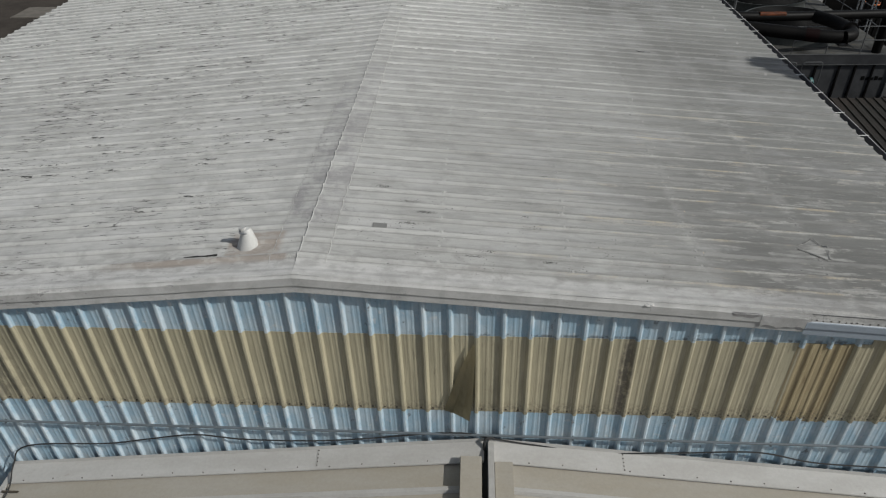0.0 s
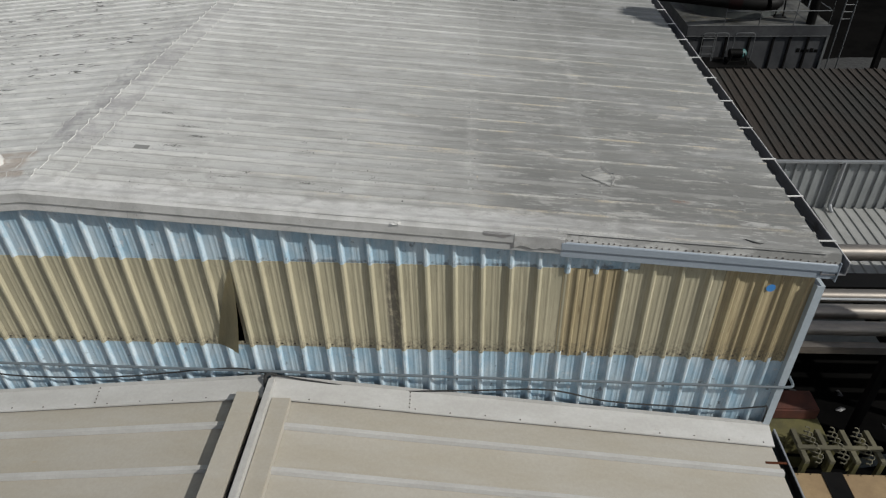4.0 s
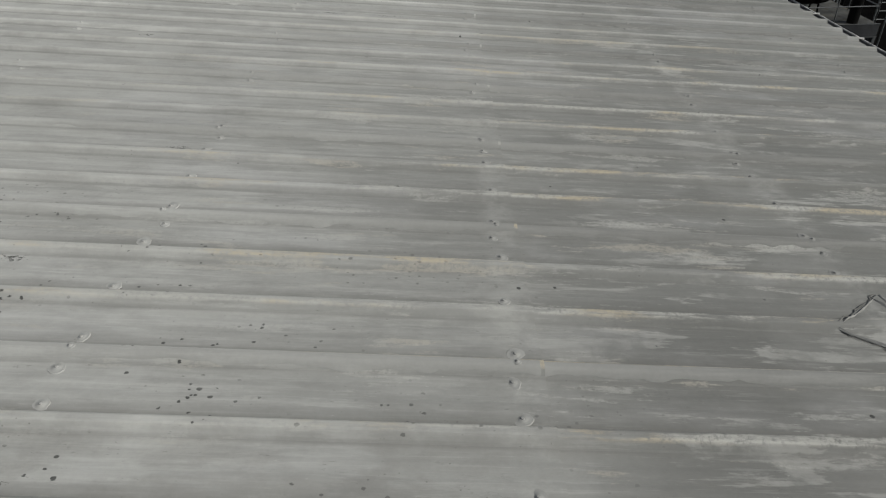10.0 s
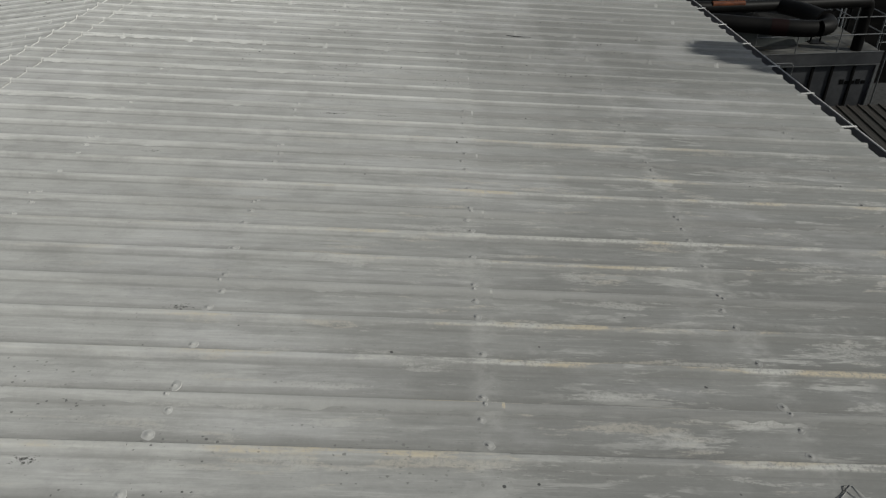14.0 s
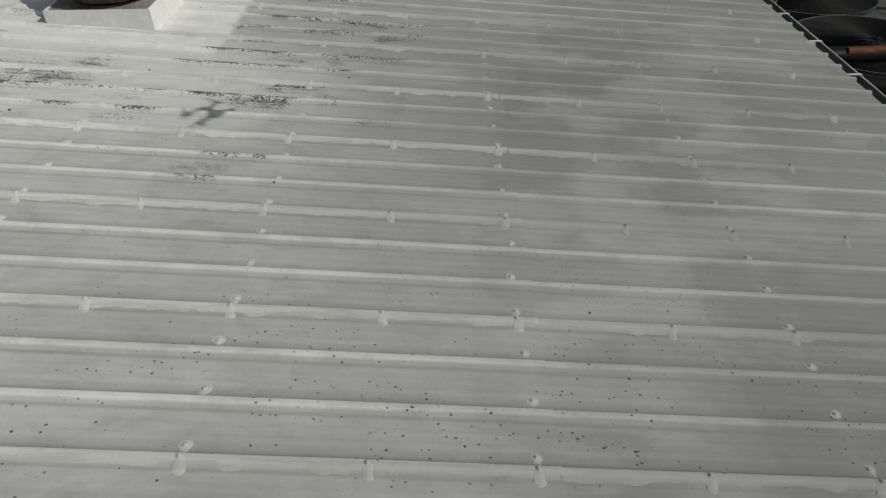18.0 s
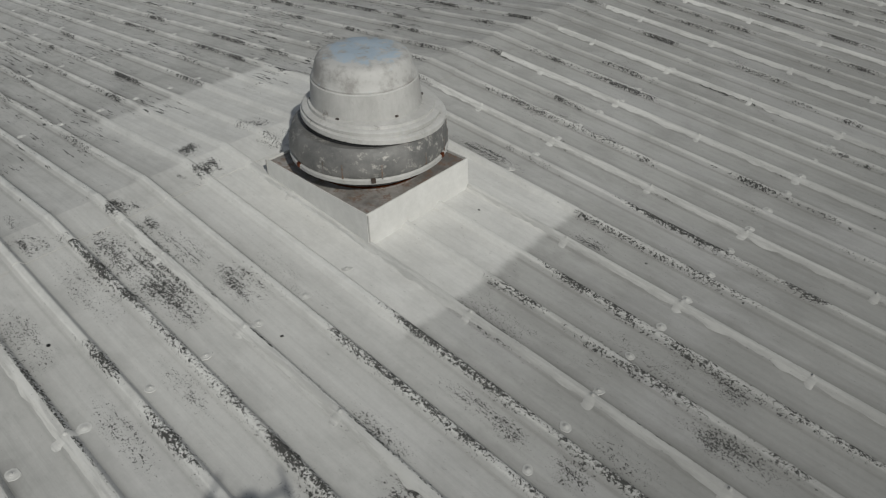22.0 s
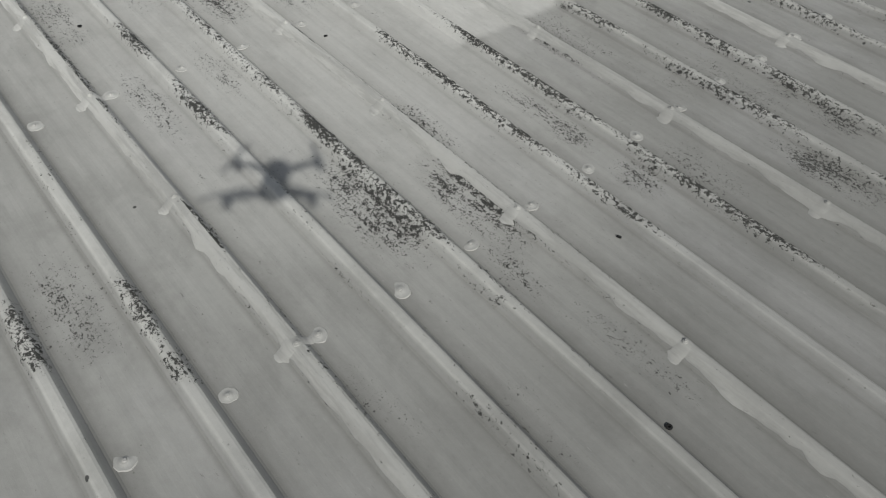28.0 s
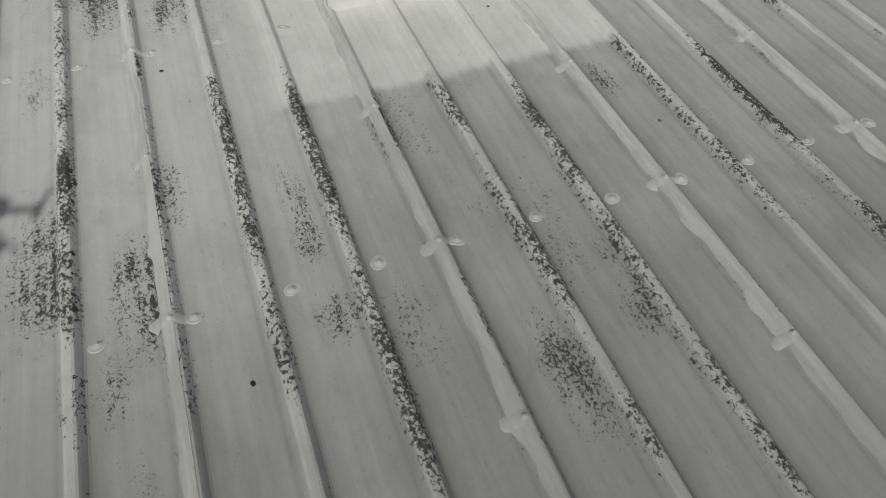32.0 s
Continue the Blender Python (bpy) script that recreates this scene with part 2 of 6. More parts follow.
        grey = k.mix(mul(left_on, mul(0.46, k.step(grain, 0.30, 0.55))), grey, k.mix(mul(tan, 0.4), (0.41, 0.405, 0.385), (0.42, 0.35, 0.25)))
        spot = mul(k.near((6.98, 0.77, 7.43), (0.10, 0.035, 0.3), 0.6), 0.55)
        grey = k.mix(mul(spot, k.step(grain, 0.4, 0.6)), grey, (0.22, 0.11, 0.07))
    # pale smears over the end laps, grime along the ridge
    for at, strong in ((4.62, 0.22), (6.13, 0.22)):
        lap = mul(k.step(k.math("ABSOLUTE", sub(x, at)), 0.13, 0.02), k.step(k.noise((5, 7, 6), 5, 0.7, (at, 0, 0)), 0.40, 0.66))
        grey = k.mix(mul(lap, add(0.08, mul(early, strong))), grey, (0.44, 0.436, 0.418))
    crest = mul(add(mul(k.step(k.math("ABSOLUTE", x), 0.36, 0.31), 0.75), mul(k.step(k.math("ABSOLUTE", add(x, 0.3)), 0.6, 0.2), 0.25)), mul(k.step(k.noise((2.6, 2.2, 2), 6, 0.7, (8, 8, 8)), 0.40, 0.62), k.step(y, 0.7, 1.2)))
    grey = k.mix(mul(crest, add(0.03, mul(early, 0.78))), grey, (0.245, 0.238, 0.242))
    # fresh white field round the vent
    fx = mul(k.step(x, -1.3, -1.2), k.step(add(x, mul(drag, 0.1)), 2.26, 2.18))
    fy = mul(k.step(add(y, mul(cloud, 0.12)), 12.30, 12.62), k.step(y, 14.12, 14.06))
    fresh = mul(fx, fy)
    fresh = big(fresh, mul(k.near((1.1, 11.85, 8), (1.9, 0.9, 4), 0.5), 0.50))
    grey = k.mix(mul(fresh, add(0.74, mul(cloud, 0.36))), grey, k.mix(k.step(mottle, 0.35, 0.7), (0.63, 0.626, 0.605), (0.55, 0.546, 0.527)))
    worn_off = k.t.nodes.new("ShaderNodeAttribute")
    worn_off.attribute_name = "peel"
    flakes = 0.0
    if not peeling:
        flakes = mul(k.step(add(k.noise((46, 70, 60), 7, 0.80, (1, 8, 3), 0.5), mul(worn_off.outputs["Fac"], 0.16)), 0.600, 0.614), k.step(worn_off.outputs["Fac"], 0.02, 0.10))
    if peeling:
        # peeled flakes show the dark sheet: dense on some stretches of rib, thin elsewhere
        cells = k.cells((90, 105, 100), 0.5)
        flake = add(k.noise((56, 66, 60), 8, 0.80, (1, 8, 3), 0.3), mul(sub(cells, 0.5), 0.15))
        patchy = k.noise((1.3, 3.3, 2), 4, 0.62, (4, 2, 6))
        zone = big(mul(k.near((2.4, 12.8, 8), (1.7, 2.0, 4), 0.40), 0.70), mul(k.near((1.6, 18.5, 8), (3.6, 4.4, 4), 0.4), 0.95))
        zone = big(zone, mul(k.near((-2.3, 14.6, 7.8), (2.4, 4.0, 4), 0.5), 1.0))
        zone = mul(zone, sub(1.0, mul(fresh, 0.97)))
        edge = mul(k.step(away, 0.052, 0.030), k.step(away, 0.002, 0.014))
        on_rib = mul(mul(edge, k.step(patchy, 0.46, 0.62)), zone)
        in_pan = mul(mul(k.step(patchy, 0.57, 0.70), 0.52), zone)
        level = big(on_rib, in_pan)
        streaky = k.step(k.noise((2.2, 34.0, 6.0), 4, 0.65, (8, 8, 2)), 0.36, 0.60)
        level = big(level, mul(worn_off.outputs["Fac"], add(k.step(away, 0.066, 0.046), mul(k.step(away, 0.046, 0.066), add(0.42, mul(streaky, 0.5))))))
        crest_bits = mul(mul(k.step(k.math("ABSOLUTE", sub(k.math("ABSOLUTE", x), 0.17)), 0.16, 0.04), k.step(patchy, 0.50, 0.64)), mul(k.near((0.0, 11.4, 8), (1.0, 2.2, 4), 0.5), 0.95))
        level = mul(big(level, crest_bits), add(0.62, mul(k.step(mottle, 0.38, 0.58), 0.38)))
        tiny = add(k.noise((115, 135, 120), 6, 0.78, (4, 8, 3), 0.3), mul(sub(cells, 0.5), 0.06))
        in_field = k.step(away, 0.050, 0.066)
        share = add(0.28, mul(in_field, 0.36))
        chip = add(mul(flake, sub(1.0, share)), mul(tiny, share))
        flakes = mul(k.step(add(chip, mul(level, 0.198)), 0.622, 0.630), k.step(level, 0.02, 0.10))
        thin = mul(big(k.step(add(flake, mul(zone, 0.03)), 0.700, 0.712), k.step(tiny, 0.668, 0.682)), zone)
        flakes = big(flakes, thin)
    # short black dashes on the far slope
    dash = k.noise((4.0, 38.0, 8.0), 6, 0.72, (2, 2, 2))
    far = big(mul(k.near((-5.3, 5.2, 7.5), (0.35, 2.4, 2), 0.5), 1.25), mul(k.step(x, -0.4, -0.9), mul(k.step(k.noise((0.9, 1.6, 1), 4, 0.6, (9, 4, 1)), 0.40, 0.56), 0.97)))
    dashes = k.step(add(dash, mul(sub(far, 1.0), 0.10)), 0.572, 0.590)
    flakes = big(flakes, mul(dashes, k.step(far, 0.05, 0.2)))
    grey = k.mix(mul(flakes, 0.94), grey, (0.036, 0.036, 0.034))
    spotty = big(k.near((4.2, 7.7, 8), (4.5, 1.9, 3), 0.5), k.near((2.2, 0.7, 8), (2.4, 1.3, 3), 0.5))
    rough = mul(sub(k.noise((55, 80, 60), 3, 0.7, (2, 2, 7)), 0.5), 0.42)
    dots = mul(big(k.spots((21, 25, 21), 0.15, rough), k.spots((8, 9, 8), 0.075, mul(rough, 0.4))), mul(spotty, k.step(k.noise((1.6, 3.4, 1), 3, 0.6, (6, 6, 1)), 0.48, 0.57)))
    strays = mul(k.spots((5, 5, 5), 0.05), k.step(k.noise((0.9, 0.9, 1), 3, 0.6, (2, 6, 5)), 0.5, 0.56))
    specks = mul(k.spots((24, 27, 24), 0.085), k.step(k.noise((2.4, 3.8, 2), 4, 0.65, (3, 9, 2)), 0.50, 0.62))
    grey = k.mix(mul(specks, 0.55), grey, (0.08, 0.078, 0.074))
    nicks = k.noise((16, 60, 20), 6, 0.78, (6, 3, 8))
    grey = k.mix(mul(k.step(nicks, 0.655, 0.69), 0.22), grey, (0.62, 0.615, 0.592))
    grey = k.mix(mul(k.step(nicks, 0.36, 0.33), 0.5), grey, (0.12, 0.118, 0.112))
    grey = k.mix(mul(big(dots, strays), 0.9), grey, (0.045, 0.045, 0.045))
    if not peeling:
        # brown membrane round the pipe boot
        cloth = mul(mul(k.step(x, -0.92, -0.86), k.step(add(x, mul(mottle, 0.1)), -0.16, -0.24)), mul(k.step(y, 0.36, 0.40), k.step(y, 0.86, 0.80)))
        cloth = big(cloth, mul(mul(k.step(x, -2.6, -1.6), k.step(x, -0.10, -0.16)), mul(k.step(y, 0.20, 0.23), k.step(y, 0.335, 0.315))))
        grey = k.mix(mul(cloth, add(0.46, mul(k.step(mottle, 0.36, 0.60), 0.42))), grey, (0.33, 0.287, 0.250))
        # cracked brush marks beside the gable edge
        wrinkle = k.noise((3.2, 9.0, 3.0), 6, 0.65, (4, 4, 4), 0.8)
        crack = mul(k.step(k.math("ABSOLUTE", sub(wrinkle, 0.5)), 0.010, 0.004), mul(k.step(y, 0.85, 0.35), k.step(k.noise((1.1, 2.5, 1), 3, 0.6, (5, 1, 7)), 0.54, 0.62)))
        hem = mul(k.step(add(y, mul(sub(cloud, 0.5), 0.22)), 0.27, 0.21), k.step(x, 9.5, 3.0))
        grey = k.mix(mul(hem, 0.58), grey, k.mix(k.step(mottle, 0.36, 0.66), (0.54, 0.532, 0.522), (0.41, 0.402, 0.392)))
        grime = mul(mul(k.step(y, 0.9, 0.3), k.step(y, 0.02, 0.2)), k.step(mottle, 0.44, 0.60))
        grey = k.mix(mul(grime, 0.22), grey, (0.22, 0.21, 0.197))
        grey = k.mix(mul(crack, 0.35), grey, (0.07, 0.068, 0.065))
    amount = add(mul(grain, 0.20), 0.90)
    amount = add(amount, mul(sub(k.info.outputs["Random"], 0.5), 0.05))
    k.bump(add(mul(mottle, 1.4), sub(mul(grain, 0.6), mul(flakes, 0.8))), 0.28, 0.005)
    return k.done(k.shade(grey, amount), add(mul(broad, 0.2), 0.68))


# peeled places in the pans: x, y, half length, half width, how dense
PEELED_PANS = [(0.87, 11.78, 0.40, 0.12, 0.85), (0.70, 11.49, 0.28, 0.09, 0.6), (2.72, 11.52, 0.28, 0.10, 0.9), (2.95, 11.82, 0.24, 0.09, 0.95), (2.66, 12.40, 0.17, 0.045, 0.75), (2.89, 12.40, 0.10, 0.06, 0.8),
               (3.24, 12.42, 0.10, 0.07, 0.85), (3.70, 13.03, 0.22, 0.07, 0.9), (3.55, 13.36, 0.11, 0.06, 0.95), (2.42, 13.85, 0.12, 0.05, 0.8), (3.36, 12.65, 0.17, 0.08, 0.55), (2.50, 10.54, 0.22, 0.09, 0.5),
               (0.13, 11.42, 0.09, 0.04, 1.0), (0.12, 11.15, 0.06, 0.04, 0.9), (0.22, 11.76, 0.15, 0.05, 0.95), (0.17, 12.10, 0.11, 0.10, 0.95), (0.15, 12.34, 0.12, 0.06, 0.95),
               (0.46, 11.73, 0.11, 0.08, 0.9), (0.66, 11.74, 0.20, 0.10, 0.85), (1.21, 11.77, 0.15, 0.08, 0.85), (0.44, 12.01, 0.09, 0.06, 0.85), (0.75, 12.03, 0.22, 0.10, 0.75), (1.25, 12.10, 0.20, 0.09, 0.85),
               (0.86, 11.11, 0.26, 0.07, 0.6), (1.70, 11.17, 0.26, 0.06, 0.62), (1.66, 11.50, 0.20, 0.06, 0.55), (3.27, 11.73, 0.13, 0.04, 0.6), (3.72, 11.79, 0.20, 0.05, 0.5), (2.49, 11.98, 0.18, 0.06, 0.6), (1.32, 14.17, 0.28, 0.06, 0.9), (-2.0, 13.5, 0.5, 0.06, 0.8), (-0.17, 13.46, 0.12, 0.07, 0.9)]
PEELED_EARLY = [(1.35, 1.39, 0.14, 0.03, 0.9), (1.15, 1.12, 0.12, 0.03, 0.9), (0.78, 1.94, 0.10, 0.04, 0.8), (1.14, 1.62, 0.12, 0.03, 0.7), (3.40, 5.38, 0.11, 0.014, 1.0), (3.93, 5.38, 0.13, 0.014, 0.7), (2.93, 2.52, 0.06, 0.02, 0.9),
                (2.60, 1.45, 0.05, 0.02, 0.9), (2.10, 4.45, 0.06, 0.016, 0.7), (1.97, 0.53, 0.13, 0.02, 0.9), (2.14, 0.61, 0.09, 0.02, 0.8), (2.83, 0.52, 0.09, 0.025, 1.0), (3.06, 0.38, 0.04, 0.02, 0.8), (1.06, 0.96, 0.07, 0.02, 0.8)]
# peeled stretches of the ribs: which rib, from x to x, how dense
PEELED_RIBS = [(32, 0.0, 0.16, 1.0), (33, 0.6, 1.85, 0.9), (34, 1.1, 1.46, 0.8), (35, 1.1, 2.15, 0.62), (36, 0.42, 0.82, 0.85), (36, 1.14, 1.32, 0.8), (36, 1.55, 1.82, 1.0), (37, 1.85, 2.3, 0.9), (33, 2.3, 2.62, 0.9), (32, 2.5, 2.80, 0.7), (34, 1.62, 2.1, 0.9), (34, -0.04, 0.22, 1.0), (35, 0.08, 1.12, 1.0), (35, 2.1, 2.62, 1.0), (35, 2.6, 3.08, 0.7),
               (36, 2.2, 3.1, 0.72), (37, 2.1, 3.0, 0.85), (37, 3.0, 3.52, 0.66), (38, 1.95, 3.0, 0.95), (38, 3.0, 3.95, 0.85), (31, 2.4, 2.72, 0.7), (32, 2.82, 3.0, 0.55)]
PEELED_RIBS_BEYOND = [(39, 2.2, 2.66, 1.0), (39, 3.2, 3.52, 0.8), (40, 2.25, 2.6, 0.85), (40, 3.1, 3.5, 0.95), (40, 3.8, 4.05, 0.7), (41, 2.3, 3.06, 0.95), (41, 3.15, 3.46, 0.8), (41, 3.68, 4.28, 0.7),
                      (43, 2.9, 3.45, 0.8), (44, 2.3, 3.22, 1.0), (44, 3.4, 3.72, 1.0), (46, 1.5, 2.0, 0.9)]
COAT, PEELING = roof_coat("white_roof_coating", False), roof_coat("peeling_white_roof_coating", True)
def seam_coat(name, near_c, far_c, streak):
    k = Nodes(name, 0.75, 0.0, 0.25)
    f = k.step(k.math("ADD", k.axis(0), k.math("MULTIPLY", k.math("SUBTRACT", k.noise((0.35, 0.5, 0.5), 5, 0.6), 0.5), 5.0)), -0.4, 7.0)
    c = k.shade(k.mix(f, near_c, far_c), k.math("ADD", 0.80, k.math("MULTIPLY", k.step(k.axis(1), 4.0, 9.5), 0.22)))
    c = k.mix(k.math("MULTIPLY", k.step(k.noise((2.5, 30, 12), 5, 0.7), 0.56, 0.42), streak), c, (0.27, 0.268, 0.257))
    c = k.mix(k.math("MULTIPLY", k.step(k.noise((60, 85, 70), 7, 0.76, (1, 8, 3), 0.4), 0.645, 0.66), k.step(k.axis(1), 8.5, 11.0)), c, (0.06, 0.06, 0.058))
    k.bump(k.noise((30, 60, 30), 4, 0.7), 0.2, 0.004)
    return k.done(k.shade(c, k.math("ADD", 0.9, k.math("MULTIPLY", k.noise((45, 45, 45), 4, 0.7), 0.2))))


SEAM = seam_coat("brushed_seam_coating", (0.62, 0.616, 0.594), (0.215, 0.214, 0.206), 0.4)
DAB = seam_coat("brushed_dab_coating", (0.57, 0.566, 0.547), (0.285, 0.283, 0.273), 0.15)
RUST_DAB = worn("rusty_sealant_dab", (0.42, 0.36, 0.29), (0.33, 0.20, 0.12), 0.7, big=(30, 30, 30))
SMEAR = seam_coat("smeared_seam_coating", (0.60, 0.596, 0.575), (0.218, 0.217, 0.209), 0.35)
WHITE_SCRAP = worn("white_membrane", (0.70, 0.69, 0.68), (0.58, 0.57, 0.56), 0.6, big=(6, 6, 6), fine=(40, 40, 40), bump=0.4)
GREY_SCRAP = worn("grey_membrane", (0.42, 0.41, 0.41), (0.35, 0.342, 0.342), 0.7, fine=(40, 40, 40))
SEALANT = worn("white_sealant", (0.55, 0.545, 0.525), (0.46, 0.455, 0.44), 0.5, fine=(40, 40, 40))
RAKE_OLD = COAT
RAKE_NEW = worn("blue_grey_flashing", (0.258, 0.292, 0.335), (0.232, 0.267, 0.310), 0.45, vary=0.02, bump=0.05)
k = Nodes("faded_blue_paint", 0.6)
chip = k.noise((9, 9, 7), 7, 0.72, (2, 5, 1))
b_col = k.mix(k.step(k.noise((4, 4, 2.0), 5, 0.65), 0.32, 0.68), (0.262, 0.385, 0.480), (0.415, 0.495, 0.550))
b_col = k.mix(k.math("MULTIPLY", k.step(k.noise((40, 40, 1.2), 5, 0.7, (7, 1, 2)), 0.50, 0.64), 0.22), b_col, (0.19, 0.235, 0.27))
b_col = k.mix(k.math("MULTIPLY", k.step(chip, 0.60, 0.64), 0.75), b_col, (0.50, 0.52, 0.53))
b_col = k.mix(k.math("MULTIPLY", k.step(k.noise((6, 6, 5), 7, 0.75, (9, 2, 4)), 0.60, 0.68), 0.85), b_col, (0.11, 0.11, 0.115))
lap_z = k.math("ADD", k.axis(2), k.math("MULTIPLY", k.axis(0), 0.012))
tar = k.math("MULTIPLY", k.step(k.math("ABSOLUTE", k.math("SUBTRACT", lap_z, 7.118)), 0.038, 0.006), k.math("MULTIPLY", k.step(chip, 0.47, 0.54), k.step(k.axis(0), 0.8, 2.6)))
b_col = k.mix(k.math("MULTIPLY", tar, 0.62), b_col, (0.045, 0.042, 0.04))
grit = k.noise((60, 60, 34), 6, 0.78, (4, 8, 8))
b_col = k.mix(k.math("MULTIPLY", k.step(grit, 0.62, 0.67), 0.7), b_col, (0.08, 0.08, 0.085))
b_col = k.mix(k.math("MULTIPLY", k.step(grit, 0.37, 0.33), 0.6), b_col, (0.60, 0.63, 0.65))
on_rib = k.step(k.math("PINGPONG", k.math("SUBTRACT", k.axis(0), 8.278 - 0.153), 0.153), 0.042, 0.022)
scuffed = k.math("MULTIPLY", on_rib, k.step(k.noise((26, 26, 7), 6, 0.72, (5, 5, 1)), 0.40, 0.62))
b_col = k.mix(k.math("MULTIPLY", scuffed, 0.55), b_col, (0.55, 0.575, 0.59))
k.bump(chip, 0.15, 0.006)
BLUE = k.done(k.shade(b_col, k.math("ADD", 0.86, k.math("MULTIPLY", k.noise((60, 60, 12), 4, 0.7), 0.28))))
def fibreglass(name, c1, c2, brown):
    """Yellowed sheet: streaked down its length, dirty at its foot, with a sooty stain along one rib."""
    k = Nodes(name, 0.55)
    z = k.axis(2)
    a, g = k.noise((4, 4, 0.7), 5, 0.65), k.noise((70, 70, 5), 4, 0.7)
    col = k.mix(k.step(a, 0.32, 0.68), c1, c2)
    col = k.mix(k.math("MULTIPLY", k.step(k.noise((11, 11, 1.6), 6, 0.75, (9, 2, 4)), 0.58, 0.72), 0.7), col, brown)
    col = k.mix(k.math("MULTIPLY", k.step(k.noise((48, 48, 0.9), 5, 0.7, (2, 2, 8)), 0.50, 0.64), 0.42), col, brown)
    low = k.math("MULTIPLY", k.step(z, 6.05, 5.80), k.step(k.noise((30, 30, 22), 5, 0.75), 0.42, 0.62))
    col = k.mix(k.math("MULTIPLY", low, 0.75), col, (0.10, 0.085, 0.06))
    col = k.mix(k.math("MULTIPLY", k.math("MULTIPLY", k.step(k.axis(0), -3.2, -4.4), k.step(k.noise((7, 7, 5), 6, 0.72, (3, 3, 3)), 0.36, 0.56)), 0.8), col, (0.12, 0.11, 0.09))
    soot = k.math("MULTIPLY", k.near((3.76, 0, 6.4), (0.085, 1.0, 0.75), 0.35), k.step(k.noise((14, 14, 9), 6, 0.75, (1, 1, 6)), 0.30, 0.56))
    col = k.mix(k.math("MULTIPLY", soot, 0.85), col, (0.12, 0.105, 0.085))
    grit = k.noise((60, 60, 34), 6, 0.78, (4, 8, 8))
    col = k.mix(k.math("MULTIPLY", k.step(grit, 0.62, 0.67), 0.65), col, (0.09, 0.08, 0.06))
    col = k.mix(k.math("MULTIPLY", k.step(grit, 0.37, 0.33), 0.5), col, (0.60, 0.57, 0.47))
    k.bump(k.math("ADD", g, k.math("MULTIPLY", a, 2.0)), 0.15, 0.006)
    return k.done(k.shade(col, k.math("ADD", 0.80, k.math("MULTIPLY", g, 0.40))), k.math("ADD", 0.4, k.math("MULTIPLY", a, 0.3)))


FRP = fibreglass("yellowed_fibreglass", (0.412, 0.372, 0.262), (0.322, 0.296, 0.209), (0.170, 0.150, 0.105))
FRP_BROWN = fibreglass("browned_fibreglass", (0.372, 0.312, 0.190), (0.290, 0.235, 0.135), (0.150, 0.105, 0.052))
CREAM = worn("cream_roof_paint", (0.312, 0.285, 0.237), (0.336, 0.314, 0.276), 0.5, big=(0.7, 2.5, 2), dirt=(0.336, 0.264, 0.176), dirt_at=0.66)
WHITE = worn("white_flashing_paint", (0.400, 0.392, 0.378), (0.344, 0.334, 0.317), 0.5, big=(1.0, 3, 3), dirt=(0.264, 0.244, 0.212), dirt_at=0.62)
GALV = worn("galvanised_steel", (0.36, 0.37, 0.38), (0.28, 0.29, 0.30), 0.45, 0.6, fine=(50, 50, 50))
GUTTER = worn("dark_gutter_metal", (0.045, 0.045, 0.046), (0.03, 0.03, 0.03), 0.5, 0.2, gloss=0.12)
k = Nodes("brown_roof_paint", 0.6, 0.0, 0.08)
fade, drips_down = k.noise((0.5, 0.35, 1), 5, 0.65), k.noise((9, 0.8, 3), 5, 0.7, (3, 1, 5))
br = k.mix(k.step(fade, 0.32, 0.68), (0.038, 0.037, 0.034), (0.043, 0.036, 0.031))
br = k.mix(k.math("MULTIPLY", k.step(drips_down, 0.46, 0.66), 0.35), br, (0.030, 0.026, 0.023))
bloom = k.math("MULTIPLY", k.near((10.6, 17.6, 2.3), (1.5, 0.55, 2), 0.7), k.step(k.noise((2.5, 2.5, 2), 6, 0.7, (1, 4, 2)), 0.34, 0.62))
bloom = k.math("MAXIMUM", bloom, k.math("MULTIPLY", k.step(k.noise((1.1, 0.5, 1), 6, 0.75, (7, 7, 2)), 0.60, 0.74), 0.6))
br = k.mix(k.math("MULTIPLY", bloom, 0.75), br, (0.070, 0.034, 0.024))
BROWN = k.done(k.shade(br, k.math("ADD", 0.82, k.math("MULTIPLY", k.noise((25, 25, 25), 4, 0.7), 0.36))))
TROUGH = worn("slate_gutter_metal", (0.17, 0.17, 0.178), (0.12, 0.12, 0.125), 0.6, big=(2, 0.6, 2), dirt=(0.06, 0.055, 0.05), dirt_at=0.55)
GREY_CLAD = worn("grey_steel_cladding", (0.20, 0.21, 0.21), (0.25, 0.26, 0.26), 0.55, 0.2, big=(2, 2, 0.8))
GREY_ROOF = worn("light_grey_roof_sheet", (0.323, 0.323, 0.314), (0.266, 0.266, 0.257), 0.55, 0.2)
STEEL = worn("dull_steel_pipe", (0.26, 0.23, 0.20), (0.18, 0.165, 0.15), 0.4, 0.7, big=(1.2, 6, 6), dirt=(0.12, 0.085, 0.06))
BLACK = worn("black_pipe_paint", (0.0038, 0.0038, 0.0038), (0.0065, 0.006, 0.0058), 0.5, dirt=(0.014, 0.010, 0.008), bump=0.4, gloss=0.08)
ORANGE = worn("rusty_orange_band", (0.12, 0.036, 0.014), (0.05, 0.02, 0.012), 0.6, big=(1, 14, 14), gloss=0.1)
TOWER = worn("weathered_tower_steel", (0.056, 0.057, 0.060), (0.036, 0.037, 0.040), 0.5, 0.0, dirt=(0.026, 0.024, 0.022), gloss=0.08)
